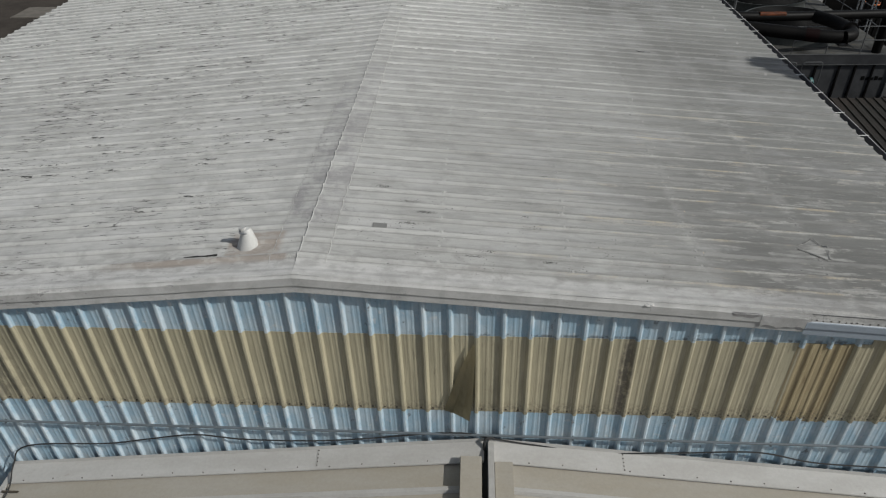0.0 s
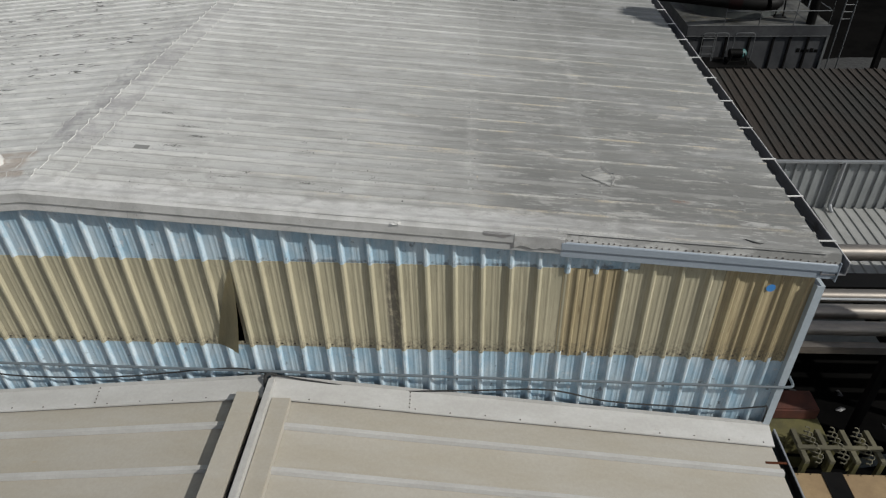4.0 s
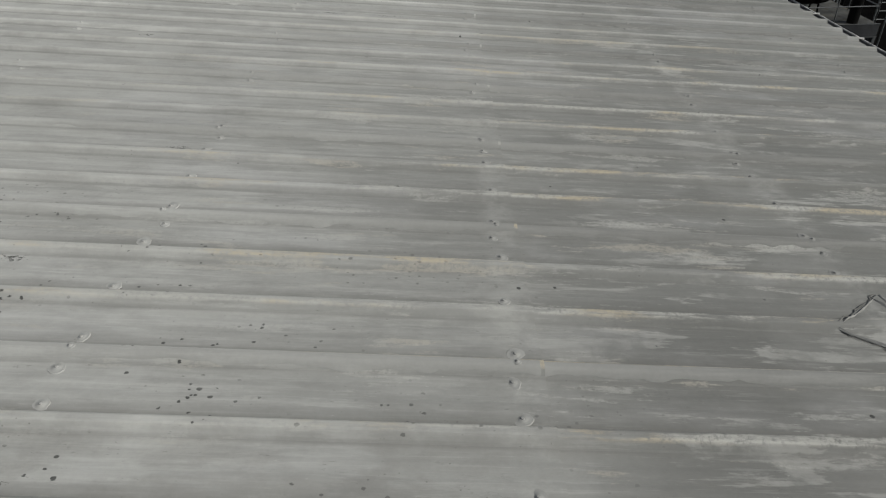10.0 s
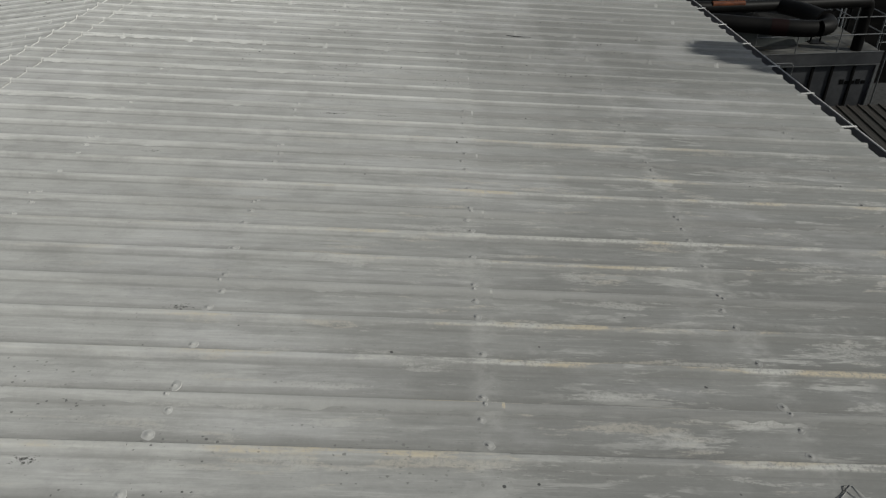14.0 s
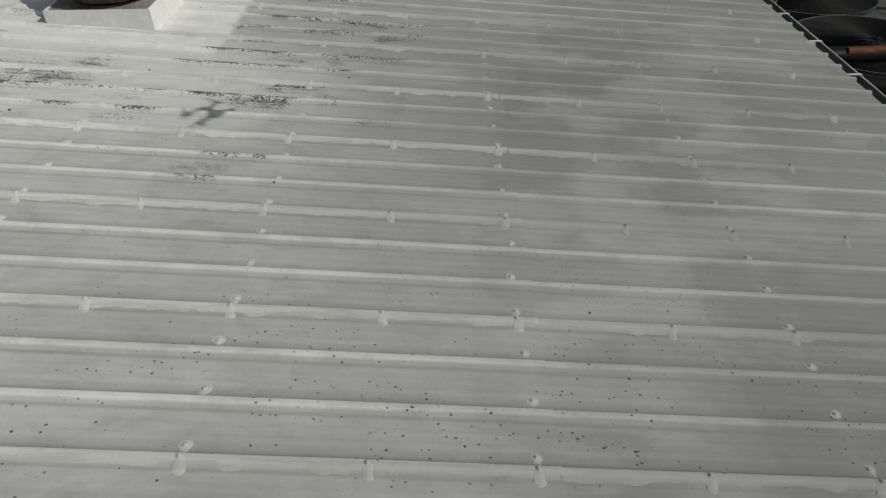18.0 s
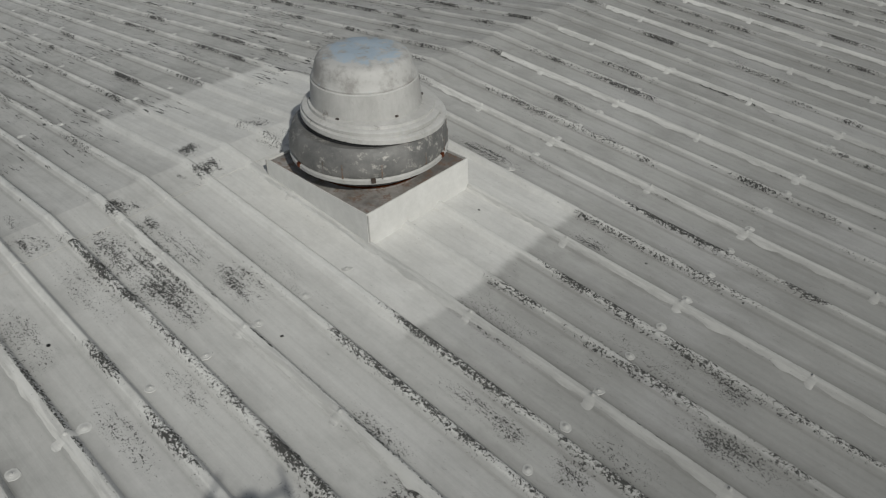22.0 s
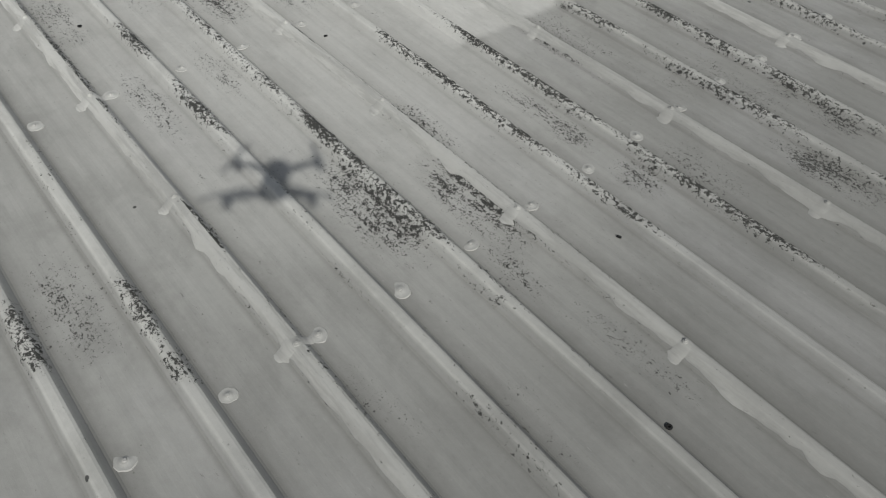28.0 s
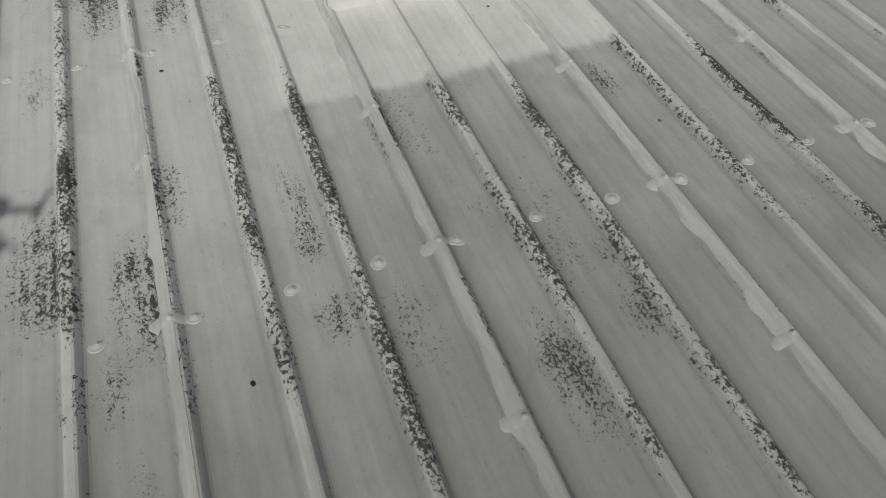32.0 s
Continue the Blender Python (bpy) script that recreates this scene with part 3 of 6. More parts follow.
DECK = worn("stained_tower_deck", (0.105, 0.104, 0.098), (0.032, 0.032, 0.031), 0.6, big=(0.9, 1.3, 0.9), dirt=(0.11, 0.088, 0.042), dirt_at=0.56, gloss=0.08)
FAN = worn("black_fan_mesh", (0.006, 0.006, 0.006), (0.010, 0.010, 0.010), 0.6, gloss=0.05)
SHROUD = worn("grey_fan_shroud", (0.045, 0.05, 0.05), (0.07, 0.073, 0.07), 0.5, gloss=0.08)
k = Nodes("yard_surface", 0.95, 0.0, 0.0)
gn = k.noise((0.3, 0.3, 0.3), 5, 0.65)
# the yard's darkness on the +x side is put into the colour
dark_side = k.step(k.math("ADD", k.axis(0), k.math("MULTIPLY", gn, 4.0)), -3.0, 6.0)
gcol = k.mix(k.step(gn, 0.35, 0.65), k.mix(dark_side, (0.046, 0.041, 0.037), (0.0028, 0.0028, 0.0028)), k.mix(dark_side, (0.068, 0.060, 0.053), (0.0055, 0.0053, 0.0051)))
k.bump(k.noise((20, 20, 20), 4, 0.7), 0.4, 0.01)
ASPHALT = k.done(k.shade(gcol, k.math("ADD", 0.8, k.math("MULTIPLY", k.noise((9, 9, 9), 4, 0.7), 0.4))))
CONDUIT = worn("grey_conduit_paint", (0.115, 0.135, 0.150), (0.090, 0.106, 0.118), 0.5)
CABLE = worn("black_cable_sheath", (0.02, 0.02, 0.02), (0.03, 0.03, 0.03), 0.6)
TRIM_BLUE = worn("pale_blue_corner_trim", (0.387, 0.430, 0.464), (0.327, 0.370, 0.404), 0.5)

# ---- geometry helpers ----
def mesh_of(name, verts, faces):
    me = bpy.data.meshes.new(name)
    me.from_pydata([tuple(v) for v in verts], [], faces)
    me.update()
    return me


def part(name, bm, material, parent=None, label="", smooth=False):
    """One mesh object from a bmesh (or a mesh), under parent."""
    if isinstance(bm, bmesh.types.BMesh):
        bmesh.ops.recalc_face_normals(bm, faces=bm.faces)
        me = bpy.data.meshes.new(name)
        bm.to_mesh(me)
        bm.free()
    else:
        me = bm
    ob = new(name, me)
    if not me.materials:
        me.materials.append(material)
    if smooth:
        me.polygons.foreach_set("use_smooth", [True] * len(me.polygons))
        me.set_sharp_from_angle(angle=radians(40))
    ob.parent = parent
    if label:
        ob["label"] = label
    return ob


def base(name, label, category, at=(0, 0, 0), group="", kind=""):
    ob = new(name)
    ob.location = at
    ob.empty_display_size = 0.2
    return tagged(ob, label, category, group, kind)


def box(bm, lo, hi, bevel=0.0):
    sub = bmesh.new()
    bmesh.ops.create_cube(sub, size=1.0)
    for v in sub.verts:
        v.co = Vector([(l + h) / 2 + c * (h - l) for l, h, c in zip(lo, hi, v.co)])
    if bevel:
        bmesh.ops.bevel(sub, geom=list(sub.edges), offset=bevel, segments=2, affect="EDGES")
    me = bpy.data.meshes.new("tmp")
    sub.to_mesh(me)
    sub.free()
    bm.from_mesh(me)
    bpy.data.meshes.remove(me)
    return bm


def boxed(lo, hi, bevel=0.0):
    return box(bmesh.new(), lo, hi, bevel)


def tube(bm, pts, r, sides=10, cap=True):
    """A round bar along a line of points."""
    pts = [Vector(p) for p in pts]
    rings = []
    up = Vector((0, 0, 1))
    for i, p in enumerate(pts):
        d = ((pts[min(i + 1, len(pts) - 1)] - p).normalized() + (p - pts[max(i - 1, 0)]).normalized()).normalized()
        side = d.cross(up if abs(d.z) < 0.95 else Vector((1, 0, 0))).normalized()
        top = side.cross(d)
        rr = r[i] if isinstance(r, (list, tuple)) else r
        rings.append([bm.verts.new(p + rr * (math.cos(a) * side + math.sin(a) * top)) for a in (2 * math.pi * j / sides for j in range(sides))])
    for a, b in zip(rings, rings[1:]):
        for j in range(sides):
            bm.faces.new((a[j], a[(j + 1) % sides], b[(j + 1) % sides], b[j]))
    if cap:
        bm.faces.new(rings[0])
        bm.faces.new(rings[-1])
    return bm


def bent(pts, radius, steps=6):
    """Points of a line with its corners rounded."""
    pts = [Vector(p) for p in pts]
    out = [pts[0]]
    for a, b, c in zip(pts, pts[1:], pts[2:]):
        p, q = b + (a - b).normalized() * radius, b + (c - b).normalized() * radius
        for i in range(steps + 1):
            f = i / steps
            out.append((1 - f) ** 2 * p + 2 * f * (1 - f) * b + f * f * q)
    return out + [pts[-1]]


def lathe(profile, sides=48, z0=0.0):
    """A round body from (radius, height) pairs."""
    bm = bmesh.new()
    rings = []
    for r, z in profile:
        rings.append([bm.verts.new((r * math.cos(2 * math.pi * j / sides), r * math.sin(2 * math.pi * j / sides), z + z0)) for j in range(sides)])
    for a, b in zip(rings, rings[1:]):
        for j in range(sides):
            bm.faces.new((a[j], a[(j + 1) % sides], b[(j + 1) % sides], b[j]))
    for ring in (rings[0], rings[-1]):
        if profile[0][0] > 1e-4:
            bm.faces.new(ring)
    return bm


def sheet(profile, stations, thick=0.003):
    """A formed sheet: a profile of (u, v) pairs drawn along stations, each a function of (u, v) to a place; its back lies thick behind."""
    n = len(profile)
    back = []
    for j, (u, v) in enumerate(profile):
        a, c = profile[max(j - 1, 0)], profile[min(j + 1, n - 1)]
        du, dv = c[0] - a[0], c[1] - a[1]
        d = math.hypot(du, dv) or 1.0
        back.append((u + thick * dv / d, v - thick * du / d))
    verts, faces = [], []
    for row in (profile, back):
        for st in stations:
            verts += [st(u, v) for u, v in row]
    m = len(stations)

    def at(layer, i, j):
        return layer * n * m + i * n + j

    for i in range(m - 1):
        for j in range(n - 1):
            faces.append((at(0, i, j), at(0, i, j + 1), at(0, i + 1, j + 1), at(0, i + 1, j)))
            faces.append((at(1, i, j), at(1, i + 1, j), at(1, i + 1, j + 1), at(1, i, j + 1)))
    for j in range(n - 1):
        faces.append((at(0, 0, j), at(1, 0, j), at(1, 0, j + 1), at(0, 0, j + 1)))
        faces.append((at(0, m - 1, j), at(0, m - 1, j + 1), at(1, m - 1, j + 1), at(1, m - 1, j)))
    for i in range(m - 1):
        faces.append((at(0, i, 0), at(0, i + 1, 0), at(1, i + 1, 0), at(1, i, 0)))
        faces.append((at(0, i, n - 1), at(1, i, n - 1), at(1, i + 1, n - 1), at(0, i + 1, n - 1)))
    return verts, faces


def ribbed(count, pitch=PITCH, high=0.031, foot=0.044, top=0.014, minor=0.0012):
    """The section of a sheet with count ribs; u from 0, the first rib half a pitch in, with rounded shoulders and two low swells in each pan."""
    out = [(0.0, 0.0)]
    h = 0.5 * pitch
    for i in range(count):
        c = (i + 0.5) * pitch
        if minor:
            out += [(c + d, v) for d, v in ((0.012 - h, 0), (0.026 - h, minor), (0.038 - h, minor), (0.054 - h, 0))]
        out += [(c + d, v) for d, v in ((-foot, 0), (-foot + 0.007, 0.10 * high), (-top - 0.004, 0.90 * high), (-top + 0.004, high), (top - 0.004, high), (top + 0.004, 0.90 * high), (foot - 0.007, 0.10 * high), (foot, 0))]
        if minor:
            out += [(c + d, v) for d, v in ((h - 0.054, 0), (h - 0.038, minor), (h - 0.026, minor), (h - 0.012, 0))]
        out.append((c + h, 0.0))
    return out


# ---- main roof ----
WIDE = 3 * PITCH
RIDGE_Z, FALL = 8.0, 1 / 12
EAVE_R, EAVE_L = 8.30, -9.8
ROOF_Y0, STRIPS = RIB0 - 0.5 * PITCH - WIDE, 40    # first strip's near edge

def roof_z(x):
    return RIDGE_Z - abs(x) * FALL


roof = base("main_roof", "white-coated corrugated metal gable roof with peeling weathered patches", "roof", (0, 0, RIDGE_Z), kind="structure")

def roof_sheet(x0, x1, lift=0.0, first=False):
    prof = ribbed(3)
    if first:                        # tucked under the gable flashing
        prof = [(0.104, 0.0), (0.20, 0.0)] + [p for p in prof if p[0] > 0.22]
    return mesh_of("roof_panel", *sheet(prof, [lambda u, v, x=x: (x, u, v + lift - abs(x) * FALL) for x in (x0, x1)]))


UPPER, LOWER, LEFT = roof_sheet(0.02, 4.70, 0.005), roof_sheet(4.60, EAVE_R), roof_sheet(-0.02, EAVE_L, 0.002)
EDGES = roof_sheet(0.02, 4.70, 0.005, True), roof_sheet(4.60, EAVE_R, 0.0, True), roof_sheet(-0.02, EAVE_L, 0.002, True)

def peel_at(x, y):
    """How much of the coating is gone at a place of the upper sheets, 0 to 1."""
    def window(r, edge):
        f = min(1.0, max(0.0, (1 + edge - r) / (2 * edge)))
        return f * f * (3 - 2 * f)
    most = 0.0
    for cx, cy, rx, ry, strong in PEELED_PANS + [(*p[:4], 0.78 * p[4]) for p in PEELED_EARLY]:
        if abs(x - cx) < 2 * rx and abs(y - cy) < 2 * ry:
            most = max(most, strong * window(math.hypot((x - cx) / rx, (y - cy) / ry), 0.6))
    for n, x0, x1, strong in PEELED_RIBS + PEELED_RIBS_BEYOND:
        dy = abs(y - RIB0 - n * PITCH - 0.006)
        if dy < 0.06 and x0 - 0.2 < x < x1 + 0.2:
            most = max(most, strong * window(math.hypot((x - (x0 + x1) / 2) / ((x1 - x0) / 2), dy / 0.032), 0.35))
    return most


def peeled_sheet(k):
    """An upper sheet with its own worn places."""
    prof, fine = ribbed(3), []
    if k == 0:                       # tucked under the gable flashing
        prof = [(0.104, 0.0), (0.20, 0.0)] + [p for p in prof if p[0] > 0.22]
    for (u, v), (u2, v2) in zip(prof, prof[1:]):
        n = max(1, round((u2 - u) / 0.02))
        fine += [(u + (u2 - u) * i / n, v + (v2 - v) * i / n) for i in range(n)]
    fine.append(prof[-1])
    me = mesh_of("roof_panel", *sheet(fine, [lambda u, v, x=x: (x, u, v + 0.005 - x * FALL) for x in (0.02 + 4.68 * i / 120 for i in range(121))]))
    at = me.attributes.new("peel", "FLOAT", "POINT")
    at.data.foreach_set("value", [peel_at(v.co.x, ROOF_Y0 + k * WIDE + v.co.y) for v in me.vertices])
    return me


def rib_side(d):
    """Height of a rib's surface at d from its crest."""
    return 0.031 if d < 0.010 else 0.031 - 0.0031 * (d - 0.010) / 0.008 if d < 0.018 else 0.0279 - 0.0248 * (d - 0.018) / 0.019 if d < 0.037 else max(0.0, 0.0031 * (0.044 - d) / 0.007)


def lap_seam(seed):
    """A brushed strip of sealant along a lap rib, with a wavy near edge."""
    rnd = random.Random(seed)
    verts, faces = [], []
    n = 230
    a, b = rnd.uniform(0, 9), rnd.uniform(0, 9)
    drips = [(rnd.uniform(0.4, 8.0), rnd.uniform(0.004, 0.015)) for _ in range(12)]
    for i in range(n + 1):
        x = 0.34 + i * (EAVE_R - 0.45) / n
        w = 0.002 + 0.004 * (noise.noise((x * 2.1, a, 0)) + 0.4) + 0.008 * max(0.0, noise.noise((x * 5.5, b, 3))) + 0.006 * noise.noise((x * 14.0, a, b)) + 0.004 * noise.noise((x * 37.0, b, a))
        w += sum(rnd_w * math.exp(-((x - c) / 0.035) ** 2) for c, rnd_w in drips)
        z = -x * FALL + (0.0075 if x < 4.68 else 0.0025)
        e = 0.028 + max(1.15 * w, -0.004)
        for d in (-0.010, 0.011, 0.0185, 0.6 * 0.0185 + 0.4 * e, e - 0.001):
            verts.append((x, -d, z + rib_side(d) - 0.0008))
        verts += [(x, -e, z + rib_side(e) - 0.0022), (x, -e - 0.001, z + rib_side(e) - 0.006)]
    for i in range(n):
        for j in range(6):
            q = i * 7 + j
            faces.append((q, q + 1, q + 8, q + 7))
    me = mesh_of("seam_sealant", verts, faces)
    return me


def dab_mesh(seed):
    """A brushed dab of sealant over a screw: a thin uneven disc, a low ring round the washer and the screw's head in the middle."""
    rnd = random.Random(seed)
    verts, faces = [(0, 0, 0.0082)], []
    n = 18
    a, b = rnd.uniform(0, 6), rnd.uniform(0, 6)
    rim = [0.032 * (1 + 0.05 * math.sin(2 * math.pi * j / n + a) + 0.07 * math.sin(4 * math.pi * j / n + b) + rnd.uniform(-0.07, 0.07)) for j in range(n)]
    for f, h in ((0.16, 0.0080), (0.20, 0.0040), (0.40, 0.0036), (0.46, 0.0016), (0.80, 0.0018), (0.93, 0.0015), (1.0, -0.002)):
        for j in range(n):
            t = 2 * math.pi * j / n
            r = rim[j] * f if f > 0.7 else 0.033 * f
            verts.append((r * math.cos(t), r * math.sin(t), h))
    for j in range(n):
        faces.append((0, 1 + j, 1 + (j + 1) % n))
        for r in range(6):
            p, q = 1 + r * n, 1 + (r + 1) * n
            faces.append((p + j, q + j, q + (j + 1) % n, p + (j + 1) % n))
    me = mesh_of("screw_dab", verts, faces)
    me.polygons.foreach_set("use_smooth", [True] * len(me.polygons))
    me.set_sharp_from_angle(angle=radians(50))
    return me


def smear_mesh(seed, to_pan):
    """Sealant smeared over a lap rib, down its near side, and on to the screw in the pan beyond when to_pan; the rib's crest is at 0."""
    rnd = random.Random(seed)
    line = [(-0.072, -0.0012, 0.006), (-0.068, 0.0004, 0.017), (-0.058, 0.0008, 0.026), (-0.046, 0.0012, 0.027), (-0.0375, 0.0064, 0.022), (-0.0185, 0.0292, 0.024), (-0.011, 0.0322, 0.026), (0.0, 0.0324, 0.027), (0.011, 0.0320, 0.022)]
    line += [(0.0185, 0.0288, 0.018), (0.0375, 0.0042, 0.014), (0.046, 0.0012, 0.014), (0.060, 0.0010, 0.014), (0.078, 0.0010, 0.024), (0.086, -0.001, 0.012)] if to_pan else [(0.0185, 0.0288, 0.014), (0.022, 0.0225, 0.006)]
    verts, faces = [], []
    side = rnd.uniform(-0.012, 0.012)
    for i, (y, z, w) in enumerate(line):
        c = side * (0.04 - y) * 8 + rnd.uniform(-0.003, 0.003)
        l, r = w * rnd.uniform(0.7, 1.25), w * rnd.uniform(0.7, 1.25)
        verts += [(c - l - 0.004, y, z - 0.0022), (c - 0.8 * l, y, z - 0.0002), (c, y, z + 0.0006), (c + 0.8 * r, y, z - 0.0002), (c + r + 0.004, y, z - 0.0022)]
    for i in range(len(line) - 1):
        for j in range(4):
            q = i * 5 + j
            faces.append((q, q + 1, q + 6, q + 5))
    c, s0 = rnd.uniform(-0.005, 0.005), len(verts)
    for f, h in ((0.005, 0.0402), (0.007, 0.0366), (0.011, 0.0358), (0.013, 0.0322)):
        verts += [(c + f * math.cos(math.pi * j / 4), f * math.sin(math.pi * j / 4), h) for j in range(8)]
    faces.append(tuple(s0 + j for j in range(8)))
    for r in range(3):
        for j in range(8):
            faces.append((s0 + r * 8 + j, s0 + r * 8 + 8 + j, s0 + r * 8 + 8 + (j + 1) % 8, s0 + r * 8 + (j + 1) % 8))
    me = mesh_of("sealant_smear", verts, faces)
    me.polygons.foreach_set("use_smooth", [True] * len(me.polygons))
    me.set_sharp_from_angle(angle=radians(50))
    return me


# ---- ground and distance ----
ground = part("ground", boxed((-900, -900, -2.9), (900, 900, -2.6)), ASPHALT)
tagged(ground, "dark brownish asphalt yard round the buildings", "ground", kind="structure")
bm = bmesh.new()
ring = []
for i in range(40):
    a = 2 * math.pi * i / 40
    r = 1 + 0.12 * noise.noise((math.cos(a) * 2, math.sin(a) * 2, 0))
    ring.append(bm.verts.new((26.5 + 4.2 * r * math.cos(a), 31 + 1.5 * r * math.sin(a), -2.592)))
bm.faces.new(ring)
gravel = part("gravel_strip", bm, worn("pale_gravel", (0.030, 0.0295, 0.028), (0.014, 0.0138, 0.0135), 0.9, big=(6, 6, 6), fine=(14, 14, 14), dirt=(0.05, 0.05, 0.05), dirt_at=0.55))
tagged(gravel, "strip of pale grey gravel beside the cooling tower", "gravel", kind="stuff")

pad = part("concrete_pad", boxed((-34.2, 45.6, -2.61), (-31.2, 48.4, -2.52), 0.02), worn("tan_concrete", (0.15, 0.135, 0.115), (0.11, 0.10, 0.085), 0.9))
tagged(pad, "worn tan concrete pad in the asphalt yard", "concrete pad")

# ---- gable wall ----
WALL_Y = 0.03
def wall_top(x):
    return roof_z(x) - 0.09


wall = base("wall_gable", "corrugated gable wall, faded blue with a yellowed fibreglass band", "wall", (0, WALL_Y, 0), kind="structure")
WALL_PITCH = 0.306
WALL_PROF = ribbed(3, WALL_PITCH, 0.040, 0.044, 0.015, 0.003)
FINE_PROF = []
for i in range(9):
    c = i * 0.1016
    FINE_PROF += [(c, 0.0), (c + 0.03, 0.0), (c + 0.045, 0.017 if i % 3 == 1 else 0.007), (c + 0.065, 0.017 if i % 3 == 1 else 0.007), (c + 0.08, 0.0)]
FINE_PROF.append((0.9144, 0.0))
NARROW_PROF = [p for p in FINE_PROF if p[0] < 0.63] + [(0.645, 0.0)]
PAIRED_PROF = [(-0.055, 0.0)]           # ribs in pairs, a tall one and a low one
for c in (0.07, 0.37, 0.67):
    PAIRED_PROF += [(c + d, v) for d, v in ((-0.035, 0.0), (-0.013, 0.034), (0.013, 0.034), (0.03, 0.012), (0.07, 0.010), (0.10, 0.0), (0.165, 0.0), (0.178, 0.016), (0.194, 0.016), (0.21, 0.0))]
PAIRED_PROF.append((0.895, 0.0))
BAND_LO, BAND_HI = 5.82, 7.10
BAND_TILT = -0.012
WALL_WIDE = 3 * WALL_PITCH
WALL_X0 = 8.278 - 20 * WALL_WIDE

def wall_piece(name, x0, z0, z1, material, out=0.0, prof=None, low_tilt=True, label=""):
    """A cladding sheet on the gable wall from x0 to the right; its ribs stand out towards -y. z1 None: up to the rake."""
    prof = prof or WALL_PROF
    def low(u, v):
        return (x0 + u, -v - out, z0 + (BAND_TILT * (x0 + u) if low_tilt else 0.0))
    def high(u, v):
        return (x0 + u, -v - out, (wall_top(x0 + u) if z1 is None else min(wall_top(x0 + u) - 0.003, z1 + BAND_TILT * (x0 + u))))
    return part(name, mesh_of(name, *sheet(prof, [low, high])), material, wall, label)


for i in range(20):
    x0 = WALL_X0 + i * WALL_WIDE
    xm = x0 + 0.45
    wall_piece("blue_panel", x0, -2.6 if x0 < -4.6 else 4.2, BAND_LO + 0.05, BLUE, 0.0, WALL_PROF + [(0.954, 0.0)] if i == 19 else None, low_tilt=False)
    if wall_top(x0 + WALL_WIDE if xm > 0 else x0) > BAND_HI + BAND_TILT * xm - 0.04 and x0 < 6.1:
        wall_piece("blue_panel", x0, BAND_HI - 0.05, None, BLUE)
    kind = (FRP, None, "")
    if xm > 7.6:
        wall_piece("fibreglass_panel", x0 + 0.06, BAND_LO - 0.02, None, FRP_BROWN, 0.006, PAIRED_PROF, label="browned fibreglass sheet with paired corrugations")
        continue
    if -5.2 < xm < -4.2:
        kind = (worn("mossy_fibreglass", (0.20, 0.185, 0.14), (0.14, 0.13, 0.105), 0.7, big=(5, 5, 2), dirt=(0.08, 0.075, 0.06)), None, "fibreglass sheet dark with grime")
    if 5.9 < xm < 6.8:               # a narrow browned sheet, then one rib of the common kind
        wall_piece("fibreglass_panel", x0 + 0.115, BAND_LO - 0.02, BAND_HI, FRP_BROWN, 0.009, NARROW_PROF, label="browned fibreglass sheet with fine corrugations")
        wall_piece("fibreglass_panel", x0, BAND_LO, BAND_HI, FRP, 0.004, ribbed(1, WALL_PITCH, 0.010, 0.044, 0.015, 0))
        wall_piece("fibreglass_panel", x0 + 2 * WALL_PITCH, BAND_LO, BAND_HI, FRP, 0.005, ribbed(1, WALL_PITCH, 0.040, 0.044, 0.015, 0.003))
        continue
    wall_piece("fibreglass_panel", x0, BAND_LO, BAND_HI if x0 < 6.1 else None, kind[0], 0.005, kind[1], label=kind[2])
part("wall_backing", boxed((EAVE_L + 0.1, 0.03, -2.6), (8.31, 0.2, 7.0)), GUTTER, wall)
side = part("wall_side", boxed((8.12, 0.24, -2.6), (8.27, 36.0, 7.2)), GALV)
tagged(side, "grey metal side wall under the eave", "wall", kind="structure")
side = part("wall_far_side", boxed((EAVE_L + 0.1, 0.24, -2.6), (EAVE_L + 0.25, 36.0, 7.1)), GALV)
tagged(side, "grey metal side wall under the far eave", "wall", kind="structure")
back = part("wall_end", boxed((EAVE_L + 0.1, 36.01, -2.6), (8.31, 36.2, 7.0)), GALV)
tagged(back, "grey metal end wall of the building", "wall", kind="structure")
bm = boxed((8.315, -0.085, 3.0), (8.325, 0.0, 6.88))
box(bm, (8.325, -0.085, 3.0), (8.40, -0.075, 6.88))
box(bm, (8.39, -0.075, 3.0), (8.40, 0.10, 6.88))
box(bm, (8.315, -0.085, 6.88), (8.40, 0.10, 6.89))
part("corner_trim", bm, TRIM_BLUE, wall, "pale blue-grey folded corner trim")
# rows of screws along the band's foot
SCREW = mesh_of("wall_screw", [(0.011 * math.cos(a), -0.006, 0.011 * math.sin(a)) for a in (math.pi / 3 * j for j in range(6))] + [(0.013 * math.cos(a), 0, 0.013 * math.sin(a)) for a in (math.pi / 3 * j for j in range(6))],
                [(0, 1, 2, 3, 4, 5)] + [(j, (j + 1) % 6, 6 + (j + 1) % 6, 6 + j) for j in range(6)])
DARK_SCREW = worn("rusted_screw", (0.05, 0.04, 0.035), (0.08, 0.06, 0.05), 0.6, 0.3)
for i in range(96):
    x = -6.3 + i * 0.1524
    if x > 8.1:
        break
    s = part("wall_screw", SCREW, DARK_SCREW, wall)
    s.location = (x + 0.075 - 0.085, -0.010, BAND_LO + 0.045 + BAND_TILT * x)
